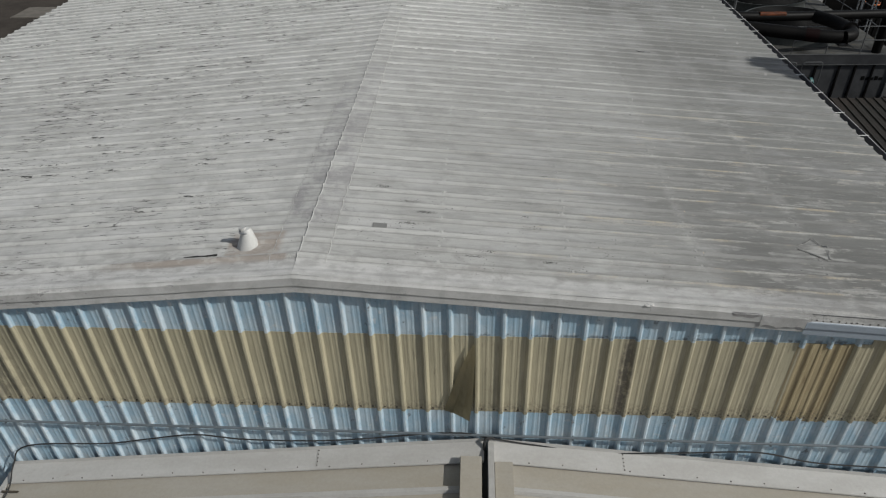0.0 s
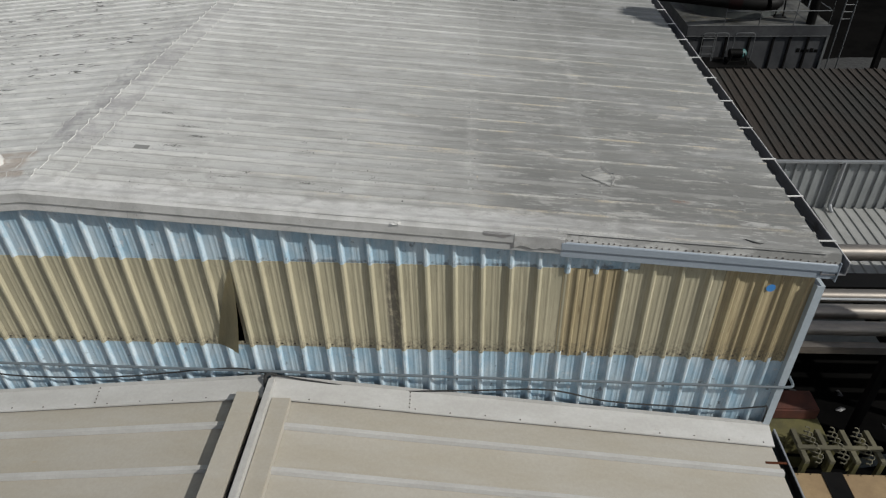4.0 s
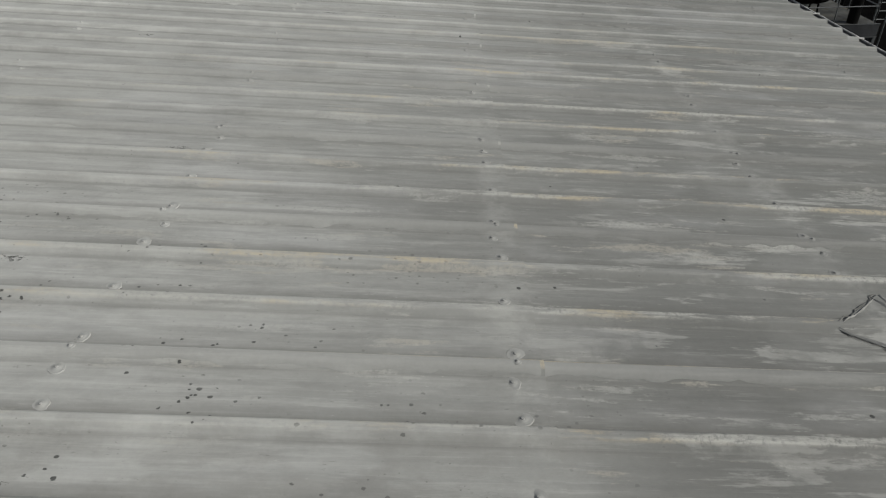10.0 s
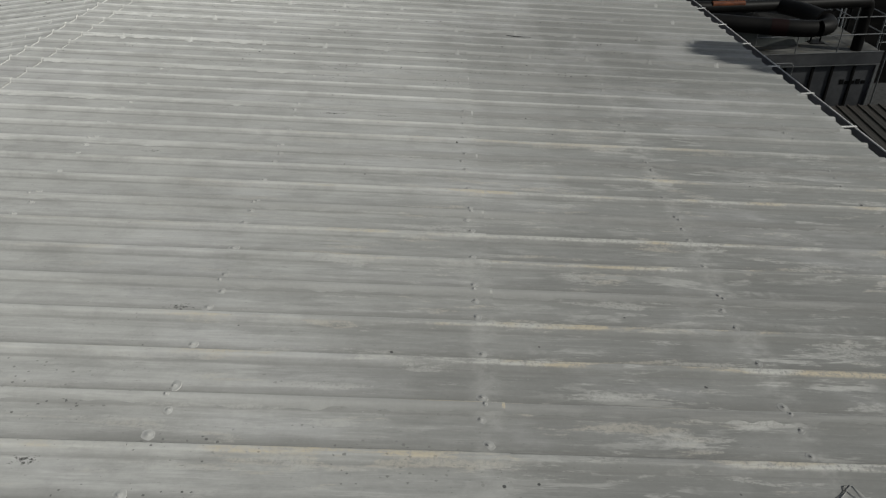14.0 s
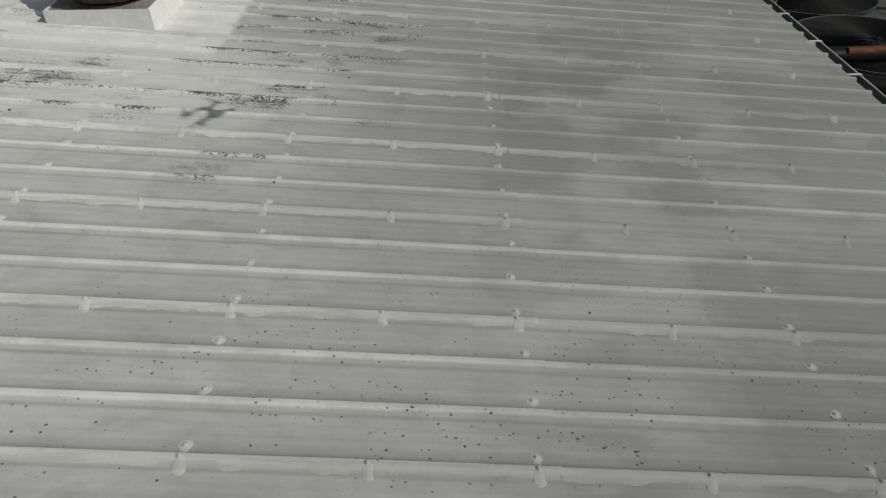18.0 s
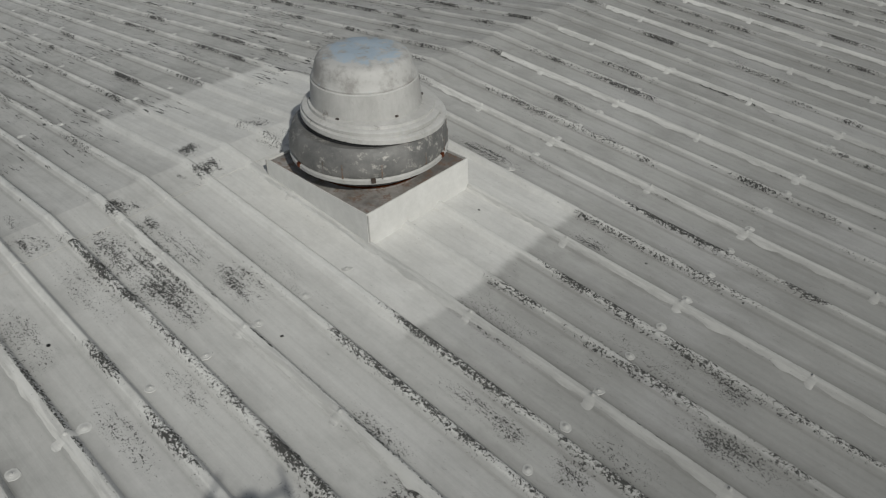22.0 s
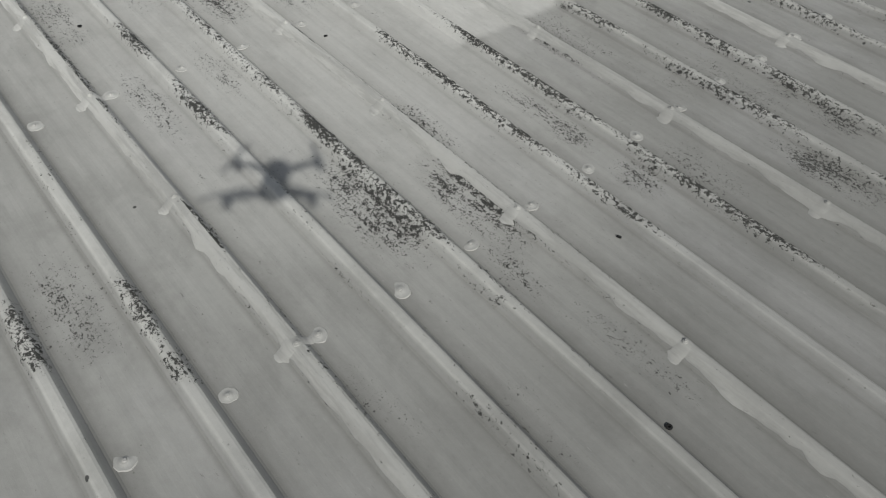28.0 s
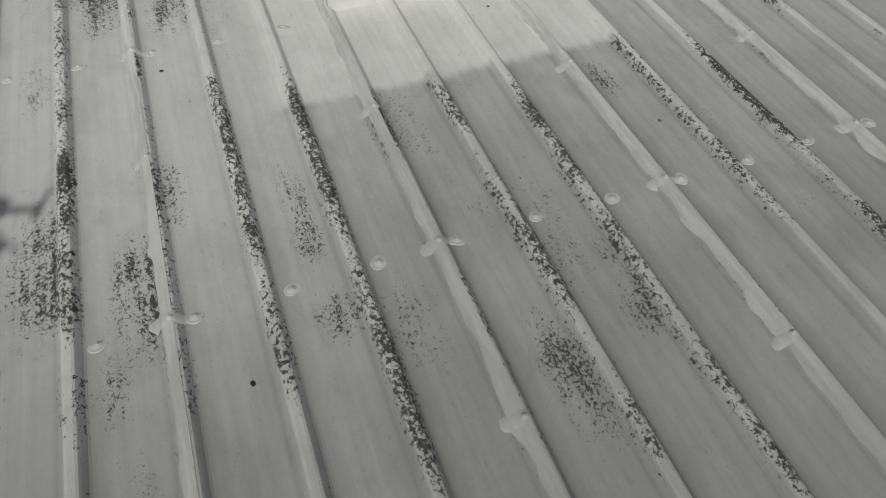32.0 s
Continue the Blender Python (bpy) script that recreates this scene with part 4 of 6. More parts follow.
# bent loose sheet
bm = bmesh.new()
rows = []
for i in range(9):
    f = i / 8
    z = 6.98 - f * 1.13
    w, a = 0.02 + 0.36 * f ** 0.85, radians(6 + 27 * f)
    rows.append([bm.verts.new((1.985 - w + w * g * math.cos(a), -0.050 - w * g ** 1.3 * math.sin(a), z + 0.04 * g * f)) for g in (0, 0.35, 0.7, 1.0)])
for a, b in zip(rows, rows[1:]):
    for j in range(3):
        bm.faces.new((a[j], a[j + 1], b[j + 1], b[j]))
bmesh.ops.solidify(bm, geom=list(bm.faces), thickness=0.004)
THIN = fibreglass("thin_fibreglass", (0.430, 0.388, 0.272), (0.335, 0.308, 0.217), (0.170, 0.150, 0.105))
tree = THIN.node_tree
through_it, both = tree.nodes.new("ShaderNodeBsdfTranslucent"), tree.nodes.new("ShaderNodeMixShader")
through_it.inputs["Color"].default_value = (0.62, 0.56, 0.38, 1)
both.inputs[0].default_value = 0.5
tree.links.new(tree.nodes["Principled BSDF"].outputs[0], both.inputs[1])
tree.links.new(through_it.outputs[0], both.inputs[2])
tree.links.new(both.outputs[0], tree.nodes["Material Output"].inputs["Surface"])
part("loose_flap", bm, THIN, wall, "fibreglass sheet edge torn loose and bent outwards")
# black backing put in for the shade behind the flap
bm = bmesh.new()
bm.faces.new([bm.verts.new(p) for p in ((1.965, -0.049, 6.85), (1.945, -0.049, 5.90), (1.70, -0.049, 5.90), (1.80, -0.049, 6.4))])
bmesh.ops.solidify(bm, geom=list(bm.faces), thickness=0.003)
part("gap", bm, GUTTER, wall, "black backing for the shaded gap behind the loose sheet")
bm = bmesh.new()
bmesh.ops.create_circle(bm, cap_ends=True, segments=16, radius=0.05)
bmesh.ops.rotate(bm, verts=bm.verts, matrix=Euler((radians(90), 0, 0)).to_matrix())
bmesh.ops.solidify(bm, geom=list(bm.faces), thickness=0.002)
dot = part("paint_spot", bm, worn("bright_blue_paint", (0.05, 0.20, 0.50), (0.06, 0.22, 0.52), 0.5), wall, "bright blue sprayed spot")
dot.location = (7.86, -0.048, 6.83)
# conduit and cable
conduit = base("conduit", "grey steel conduit clipped across the gable wall", "conduit", (0, 0, 5.48))
part("pipe", tube(bmesh.new(), bent([(-5.0, -0.065, 0.065), (8.42, -0.065, -0.135), (8.50, -0.065, -0.12), (8.50, 0.3, -0.10)], 0.05), 0.017, 8), CONDUIT, conduit, smooth=True)
for i in range(11):
    c = part("clip", boxed((-0.012, -0.02, -0.028), (0.012, 0.02, 0.028), 0.003), CONDUIT, conduit)
    c.location = (-4.2 + 1.24 * i, -0.055, 0.05 - 0.0149 * (0.9 + 1.24 * i))
pts = [(-4.36, -1.6, 4.525), (-4.37, -0.9, 4.53), (-4.33, -0.45, 4.56), (-4.36, -0.16, 4.72), (-4.1, -0.06, 5.02), (-2.96, -0.055, 5.10), (-2.36, -0.055, 5.21), (-1.70, -0.055, 5.32), (-1.1, -0.055, 5.25), (-0.33, -0.055, 5.24), (0.4, -0.055, 5.29), (1.67, -0.06, 5.47), (2.18, -0.06, 5.38), (2.7, -0.06, 5.27), (3.67, -0.055, 5.13)]
pts += [(4.65, -0.055, 5.16), (5.60, -0.055, 5.20), (6.35, -0.055, 5.02), (7.28, -0.055, 4.95), (7.76, -0.055, 4.92), (8.20, -0.055, 4.98), (8.29, -0.055, 4.97), (8.30, -0.06, 4.72)]
fine = []
for a, b, c, d in zip([pts[0]] + pts, pts, pts[1:], pts[2:] + [pts[-1]]):
    for i in range(6):
        f = i / 6
        fine.append([0.5 * ((2 * q) + (r - p) * f + (2 * p - 5 * q + 4 * r - s) * f * f + (3 * q - p - 3 * r + s) * f ** 3) for p, q, r, s in zip(a, b, c, d)])
cable = part("cable", tube(bmesh.new(), fine + [pts[-1]], 0.011, 6), CABLE, smooth=True)
tagged(cable, "black cable draped loosely along the gable wall", "cable")

# ---- rake flashing ----
rake = base("rake_flashing", "bent metal flashing along the gable edge, old white and newer blue-grey", "flashing", (0, 0, 0), kind="structure")
RAKE_PROF = [(-0.052, -0.235), (-0.060, -0.228), (-0.060, -0.140), (-0.075, -0.125), (-0.075, -0.022), (-0.065, -0.010), (-0.035, 0.014), (0.050, 0.010), (0.085, 0.004)]
NEW_PROF = [(-0.054, -0.268), (-0.062, -0.262), (-0.062, -0.172), (-0.078, -0.160), (-0.078, -0.082), (-0.073, -0.072), (-0.066, -0.066), (-0.055, -0.068)]
LIP_PROF = [(-0.0725, -0.070), (-0.071, -0.062), (-0.058, -0.034), (-0.030, 0.006), (0.050, 0.009), (0.085, 0.004)]
def rake_z(x):
    return 7.995 - abs(x) * 0.0875


def rake_piece(x0, x1, material, lift=0.0, label="", prof=RAKE_PROF):
    n = max(2, int(abs(x1 - x0) / 0.15))
    st = []
    for i in range(n + 1):
        x = x0 + (x1 - x0) * i / n
        dent = 0.006 * noise.noise((x * 1.7, 3, lift * 50)) if material is RAKE_OLD else 0.0
        st.append(lambda u, v, x=x, d=dent: (x, u - lift, (roof_z(x) + v + lift + 1.5 * d if u > -0.05 else rake_z(x) + v + lift + d)))
    return part("flashing_length", mesh_of("flashing_length", *sheet(prof[::-1], st, -0.004)), material, rake, label)


for x0, x1, li in ((EAVE_L - 0.1, -6.0, 0.0), (-6.03, -2.9, 0.0015), (-2.93, 0.0, 0.0), (0.0, 1.66, 0.0015), (1.63, 3.92, 0.0), (3.88, 5.62, 0.0015)):
    rake_piece(x0, x1, RAKE_OLD, li)
rake_piece(5.57, 8.45, RAKE_NEW, 0.005, "newer blue-grey box flashing", NEW_PROF)
part("end_cap", boxed((8.447, -0.088, rake_z(8.45) - 0.280), (8.457, 0.03, rake_z(8.45) - 0.040)), RAKE_NEW, rake, "closed end of the flashing")
rake_piece(5.58, 8.45, RAKE_OLD, 0.0, "white coating brushed over the flashing's edge", LIP_PROF)
def scrap_sheet(x0, x1, seed, down):
    """A torn piece of membrane hung on the flashing's face from its upper edge."""
    n, rows = int((x1 - x0) / 0.03), []
    bm = bmesh.new()
    for i in range(n + 1):
        x = x0 + (x1 - x0) * i / n
        low = down + 0.05 * noise.noise((x * 9, seed, 0))
        row = []
        for y, z in ((-0.079, rake_z(x) + low), (-0.081, rake_z(x) - 0.03), (-0.070, rake_z(x) - 0.006)):
            row.append(bm.verts.new((x, y, z + 0.004 * noise.noise((x * 20, y * 30, seed)))))
        rows.append(row)
    for a, b in zip(rows, rows[1:]):
        for j in range(2):
            bm.faces.new((a[j], a[j + 1], b[j + 1], b[j]))
    bmesh.ops.solidify(bm, geom=list(bm.faces), thickness=0.002)
    return bm


part("membrane_scrap", scrap_sheet(5.08, 5.60, 3, -0.165), WHITE_SCRAP, rake, "torn white membrane over the flashing joint")
part("membrane_scrap", scrap_sheet(4.76, 5.05, 8, -0.055), GREY_SCRAP, rake, "grey scrap of membrane on the flashing")
bm = bmesh.new()
bmesh.ops.create_icosphere(bm, subdivisions=3, radius=0.06)
for v in bm.verts:
    v.co *= 1 + 0.5 * noise.noise(v.co * 30) + 0.3 * noise.noise(v.co * 70)
    v.co = Vector((v.co.x * 1.6, v.co.y * 0.9, v.co.z * 0.5))
lump = part("sealant_lump", bm, SEALANT, rake, "crumpled lump of white sealant")
lump.scale = (0.6, 0.55, 0.5)
lump.location = (3.86, -0.060, rake_z(3.86) - 0.01)
TOPSCREW = mesh_of("flashing_screw", [(0.008 * math.cos(a), 0.008 * math.sin(a), 0.006) for a in (math.pi / 3 * j for j in range(6))] + [(0.010 * math.cos(a), 0.010 * math.sin(a), 0) for a in (math.pi / 3 * j for j in range(6))],
                   [(0, 1, 2, 3, 4, 5)] + [(j, (j + 1) % 6, 6 + (j + 1) % 6, 6 + j) for j in range(6)])
for i in range(40):
    s = part("flashing_screw", TOPSCREW, DARK_SCREW, rake)
    x = 5.62 + i * 0.0715
    s.location = (x + 0.018 * math.sin(5.3 * i), -0.066, rake_z(x) - 0.047 + 0.005 * math.sin(2.1 * i))

# ---- eave gutter ----
gutter = base("eave_gutter", "dark box gutter with pale straps along the eave", "gutter", (8.45, 0, 7.09), kind="structure")
bm = bmesh.new()
for lo, hi in (((-0.17, -0.08, -0.03), (0.09, 36, -0.015)), ((0.078, -0.08, -0.015), (0.09, 36, 0.125)), ((-0.17, -0.08, -0.015), (-0.16, 36, 0.11))):
    box(bm, lo, hi)
part("trough", bm, TROUGH, gutter)
part("outer_lip", boxed((0.076, -0.08, 0.125), (0.093, 36, 0.138), 0.004), SEALANT, gutter, "pale folded lip")
STRAP = boxed((-0.16, -0.014, 0.139), (0.10, 0.014, 0.146))
first = part("strap", STRAP, SEALANT, gutter, "pale gutter strap")
first.location = (0, 1.22 - WIDE, 0)
for k in range(1, 37):
    s = part("strap", first.data, SEALANT, gutter, "pale gutter strap")
    s.location = (0, 1.22 + k * WIDE - WIDE, 0)
    s.rotation_euler = (0, 0, radians(random.uniform(-3, 3)))

# ---- lower cream roof ----
LRX, LRZ, LOW_FALL = 2.14, 5.20, 0.108
low_roof = base("lower_roof", "cream-painted ribbed metal roof of the lower building", "roof", (LRX, 0, LRZ), kind="structure")
def low_z(x):
    return LRZ - abs(x - LRX) * LOW_FALL


def low_sheet(x0, x1, y0, y1):
    prof = [(-0.035, 0.0), (-0.012, 0.04), (0.045, 0.042), (0.075, 0.0), (y1 - y0 - 0.036, 0.0)]
    me = mesh_of("cream_panel", *sheet(prof, [lambda u, v, x=x: (x - LRX, y0 + u, v - abs(x - LRX) * LOW_FALL) for x in (x0, x1)]))
    return part("cream_panel", me, CREAM, low_roof)


def batten(x0, x1, y):
    prof = [(-0.042, 0.0), (-0.026, 0.05), (0.026, 0.05), (0.042, 0.0)]
    me = mesh_of("standing_rib", *sheet(prof, [lambda u, v, x=x: (x - LRX, y + u, v + 0.004 - abs(x - LRX) * LOW_FALL) for x in (x0, x1)]))
    return part("standing_rib", me, WHITE, low_roof)


for k in range(8):
    y1 = -0.08 - 0.61 * k
    batten(LRX + 0.32, 8.38, y1 - 0.61)
    batten(LRX - 0.33, -4.42, y1 - 0.61)
    low_sheet(LRX + 0.1, 8.38, y1 - 0.61, y1)
    low_sheet(LRX - 0.1, -4.42, y1 - 0.61, y1)
def apron(x0, x1, lift=0.0):
    prof = [(-0.32, 0.028), (-0.315, 0.046), (-0.27, 0.058), (-0.06, 0.115), (-0.045, 0.16)]
    me = mesh_of("apron_flashing", *sheet(prof, [lambda u, v, x=x: (x - LRX, u, v + lift + low_z(x) - LRZ) for x in (x0, x1)], 0.003))
    return part("apron_flashing", me, WHITE, low_roof, "white apron flashing against the wall")


apron(-4.45, -0.05)
apron(-0.09, LRX - 0.03, 0.003)
apron(LRX + 0.03, 3.92, 0.003)
apron(3.88, 8.40)
for i in range(30):
    x = -4.2 + 0.43 * i
    if abs(x - LRX) < 0.4:
        continue
    s = part("apron_screw", TOPSCREW, DARK_SCREW, low_roof)
    s.location = (x - LRX, -0.292 + 0.012 * (i % 2), low_z(x) - LRZ + 0.054)
for x in (-0.07, 3.90):
    for j in range(5):
        s = part("apron_screw", TOPSCREW, DARK_SCREW, low_roof)
        s.location = (x - LRX, -0.27 + 0.048 * j, low_z(x) - LRZ + 0.061 + 0.0135 * j)
# raised ridge cap in two plates with a slot between
bm = boxed((-0.33, -4.9, -0.03), (-0.06, -0.30, 0.13), 0.006)
part("cap_plate", bm, CREAM, low_roof, "raised cream ridge plate")
bm = boxed((0.10, -4.9, -0.03), (0.33, -0.33, 0.07), 0.006)
part("cap_plate", bm, CREAM, low_roof, "cream ridge plate")
part("cap_upstand", boxed((0.015, -4.9, -0.02), (0.095, -0.10, 0.16), 0.006), WHITE, low_roof, "white ridge upstand")
part("cap_slot", boxed((-0.058, -4.9, -0.02), (0.013, -0.12, 0.02)), GUTTER, low_roof, "dark slot in the ridge cap")
bm = bmesh.new()
tube(bm, bent([(-0.03, -0.2, 0.0), (-0.02, -0.10, 0.20), (0.06, -0.06, 0.21), (0.10, -0.05, 0.16)], 0.04), 0.022, 8)
part("foam_plug", bm, CABLE, low_roof, "black foam closure at the ridge end")
part("edge_trim", boxed((-4.50 - LRX, -4.9, low_z(-4.45) - LRZ - 0.12), (-4.42 - LRX, 0.0, low_z(-4.45) - LRZ + 0.05), 0.006), WHITE, low_roof, "white edge trim")
clip = part("cable_clip", boxed((-0.12, -0.015, 0.0), (0.12, 0.015, 0.012), 0.003), worn("olive_rust", (0.07, 0.06, 0.04), (0.05, 0.04, 0.03), 0.7), low_roof, "rusty flat cable clip")
clip.location = (-4.30 - LRX, -0.46, low_z(-4.30) - LRZ + 0.045)
lg = base("lower_gutter", "dark gutter with a pale lip on the lower roof edge", "gutter", (8.44, 0, 4.42), kind="structure")
bm = boxed((-0.05, -4.9, -0.06), (0.08, 0.0, -0.05))
box(bm, (0.07, -4.9, -0.05), (0.08, 0.0, 0.08))
part("trough", bm, GUTTER, lg)
part("outer_lip", boxed((0.062, -4.9, 0.08), (0.088, 0.0, 0.095), 0.004), GALV, lg)
part("bracket", boxed((-0.22, -0.56, 0.12), (0.03, -0.53, 0.128)), ORANGE, lg, "rusty gutter bracket")
low_wall = part("lower_building_wall", boxed((-4.3, -4.9, -2.6), (8.25, -0.13, 4.15)), CREAM)
tagged(low_wall, "cream metal walls of the lower building", "wall", kind="structure")

# ---- roof vent ----
VX, VY, VZ = 1.03, 13.30, 7.87
vent = base("roof_vent", "mushroom exhaust vent with a grey band on a white square curb", "roof vent", (VX, VY, VZ))
VENT_WHITE = worn("chalky_vent_paint", (0.50, 0.495, 0.48), (0.40, 0.395, 0.38), 0.65, big=(4, 4, 3), fine=(40, 40, 14), dirt=(0.20, 0.185, 0.17), dirt_at=0.58, bump=0.3)
VENT_GREY = worn("bare_vent_metal", (0.12, 0.12, 0.117), (0.20, 0.197, 0.19), 0.55, 0.2, big=(5, 5, 6), fine=(34, 34, 10), dirt=(0.42, 0.405, 0.375), dirt_at=0.53, bump=0.4)
STAINED = worn("soot_stained_metal", (0.30, 0.285, 0.27), (0.13, 0.12, 0.11), 0.7, big=(5, 5, 5), dirt=(0.16, 0.10, 0.07), dirt_at=0.5)
k = Nodes("vent_top_paint", 0.6)
blue = k.near((VX - 0.02, VY + 0.02, VZ + 0.97), (0.25, 0.23, 0.3), 0.35)
bn = k.step(k.math("ADD", k.noise((11, 11, 11), 6, 0.75), k.math("MULTIPLY", blue, 0.22)), 0.60, 0.72)
top_col = k.mix(k.math("MULTIPLY", bn, 0.8), k.mix(k.step(k.noise((6, 6, 6), 6, 0.7, (1, 3, 2)), 0.42, 0.62), (0.46, 0.455, 0.44), (0.30, 0.29, 0.275)), (0.34, 0.43, 0.52))
k.bump(k.noise((30, 30, 30), 4, 0.7), 0.2, 0.005)
VENT_TOP = k.done(top_col)
bm = bmesh.new()
outer = [(-0.50, -0.47), (0.47, -0.47), (0.47, 0.43), (-0.50, 0.43)]
lo = [bm.verts.new((x * 1.03, y * 1.03, -0.12 if x < 0 else -0.17)) for x, y in outer]
hi = [bm.verts.new((x, y, 0.238)) for x, y in outer]
hi2 = [bm.verts.new((x * 0.985, y * 0.985, 0.238)) for x, y in outer]
lo2 = [bm.verts.new((x * 0.985, y * 0.985, 0.19)) for x, y in outer]
for i in range(4):
    j = (i + 1) % 4
    bm.faces.new((lo[i], lo[j], hi[j], hi[i]))
    bm.faces.new((hi[i], hi[j], hi2[j], hi2[i]))
    bm.faces.new((hi2[i], hi2[j], lo2[j], lo2[i]))
part("curb", bm, worn("fresh_white_paint", (0.66, 0.655, 0.635), (0.58, 0.575, 0.555), 0.5, big=(2, 2, 2), dirt=(0.45, 0.43, 0.39), dirt_at=0.68), vent, "white painted square curb")
for lo, hi in (((0.473, -0.470, -0.10), (0.4795, -0.462, 0.232)), ((-0.506, -0.4765, -0.06), (-0.498, -0.470, 0.232))):
    part("corner_fold", boxed(lo, hi), WHITE, vent, "folded corner seam of the curb")
part("base_plate", boxed((-0.485, -0.455, 0.205), (0.455, 0.415, 0.226)), STAINED, vent, "soot-stained base plate")
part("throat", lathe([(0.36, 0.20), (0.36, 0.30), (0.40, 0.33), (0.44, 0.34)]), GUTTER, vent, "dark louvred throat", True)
for i in range(4):
    part("throat_ring", lathe([(0.37 + 0.012 * i, 0.225 + 0.022 * i), (0.385 + 0.012 * i, 0.229 + 0.022 * i), (0.37 + 0.012 * i, 0.235 + 0.022 * i)], 40), ORANGE if i == 1 else STAINED, vent, "", True)
part("lower_rim", lathe([(0.42, 0.325), (0.49, 0.333), (0.510, 0.347), (0.513, 0.372), (0.504, 0.380)]), VENT_WHITE, vent, "pale rolled lower rim", True)
part("band", lathe([(0.498, 0.376), (0.508, 0.40), (0.508, 0.43), (0.497, 0.475), (0.478, 0.525), (0.45, 0.550)]), VENT_GREY, vent, "grey metal band with chipped paint and rust streaks", True)
def tipped(ob, a):
    """Sits a little askew, as if knocked."""
    ob.rotation_euler = (radians(a), radians(-a * 0.7), 0)
    return ob


# dark ring stands in for the shadow line between collar and band
tipped(part("gap_ring", lathe([(0.36, 0.545), (0.432, 0.545), (0.432, 0.572), (0.36, 0.575)]), GUTTER, vent, "dark ring for the shadow line under the collar", True), -2.6)
tipped(part("collar", lathe([(0.37, 0.570), (0.448, 0.566), (0.455, 0.572), (0.455, 0.600), (0.447, 0.606), (0.420, 0.608)]), VENT_WHITE, vent, "lower ring of the white collar", True), -3.4)
tipped(part("collar", lathe([(0.37, 0.602), (0.428, 0.606), (0.432, 0.632), (0.424, 0.638), (0.395, 0.642), (0.392, 0.660), (0.34, 0.668)]), VENT_WHITE, vent, "upper ring of the white collar", True), -2.4)
part("cap", lathe([(0.350, 0.62), (0.343, 0.68), (0.334, 0.77), (0.329, 0.822), (0.318, 0.832)]), VENT_WHITE, vent, "white cylindrical cap", True)
part("cap_top", lathe([(0.322, 0.826), (0.322, 0.838), (0.312, 0.848), (0.304, 0.880), (0.290, 0.925), (0.276, 0.948), (0.250, 0.962), (0.12, 0.974), (0.001, 0.977)]), VENT_TOP, vent, "domed cap top with worn bluish paint", True)
for i in range(7):
    a = radians(-75 + 23 * i + 9 * math.sin(5.0 * i))
    r = part("rust_run", boxed((-0.005, -0.003, -0.05 - 0.015 * (i % 3)), (0.005, 0.003, 0.03), 0.002), STAINED, vent, "thin rust run down the band")
    r.matrix_basis = pose(0.506 * math.cos(a), 0.506 * math.sin(a), 0.44, 0, 0, math.degrees(a) - 90)
for i in range(6):
    a = radians(20 + 60 * i)
    t = part("bolt_tab", boxed((-0.014, -0.008, -0.012), (0.014, 0.012, 0.016), 0.003), DARK_SCREW if i % 2 else ORANGE, vent, "rusty bolt tab")
    t.matrix_basis = pose(0.508 * math.cos(a), 0.508 * math.sin(a), 0.37, 0, 0, math.degrees(a) - 90)
    t = part("cap_bolt", boxed((-0.010, -0.008, -0.006), (0.010, 0.008, 0.004), 0.002), DARK_SCREW, vent)
    t.matrix_basis = pose(0.345 * math.cos(a + 0.5), 0.345 * math.sin(a + 0.5), 0.678, 0, 0, math.degrees(a + 0.5) - 90)

# ---- pipe boot by the ridge ----
boot = base("pipe_boot", "white-coated cone flashing round a capped pipe", "pipe flashing", (-0.655, 0.575, roof_z(0.655)))
boot.scale = (0.84, 0.84, 0.86)
bm = bmesh.new()
rings = []
for r, z in ((0.155, -0.01), (0.14, 0.03), (0.115, 0.10), (0.085, 0.19), (0.068, 0.24), (0.045, 0.27)):
    rings.append([bm.verts.new((r * (1 + 0.16 * noise.noise((3 * math.cos(a), 3 * math.sin(a), z * 9))) * math.cos(a) + z * 0.1, r * (1 + 0.1 * noise.noise((2 * math.cos(a), 5 * math.sin(a), z * 7))) * math.sin(a), z)) for a in (2 * math.pi * j / 18 for j in range(18))])
for a, b in zip(rings, rings[1:]):
    for j in range(18):
        bm.faces.new((a[j], a[(j + 1) % 18], b[(j + 1) % 18], b[j]))
bm.faces.new(rings[-1])
part("cone", bm, SEALANT, boot, "lumpy white coated cone", True)
part("pipe_stub", tube(bmesh.new(), [(-0.02, 0.0, 0.20), (-0.035, 0.0, 0.285)], 0.045, 12), VENT_WHITE, boot, "", True)
part("clamp", lathe([(0.075, 0.215), (0.082, 0.22), (0.082, 0.235), (0.073, 0.24)], 18), GALV, boot)

# ---- patches on the coating ----
patch = part("grey_patch", boxed((-0.085, -0.072, 0.0), (0.085, 0.072, 0.006), 0.002), worn("grey_tape", (0.14, 0.14, 0.135), (0.18, 0.18, 0.172), 0.7))
patch.matrix_basis = pose(0.83, 0.99, roof_z(0.83) + 0.008, 0, math.degrees(math.atan(FALL)), 0)
tagged(patch, "small grey rectangular patch stuck on the roof", "patch")
bm = bmesh.new()
tri = [(-0.36, -0.02), (-0.22, 0.10), (-0.05, 0.23), (-0.01, 0.2), (0.06, 0.05), (0.10, -0.08), (0.0, -0.22), (-0.05, -0.24), (-0.2, -0.12)]
lo = [bm.verts.new((x, y, 0.006 + 0.031 * max(0.0, 1 - abs(y - 0.02) / 0.06))) for x, y in tri]
bm.faces.new(lo)
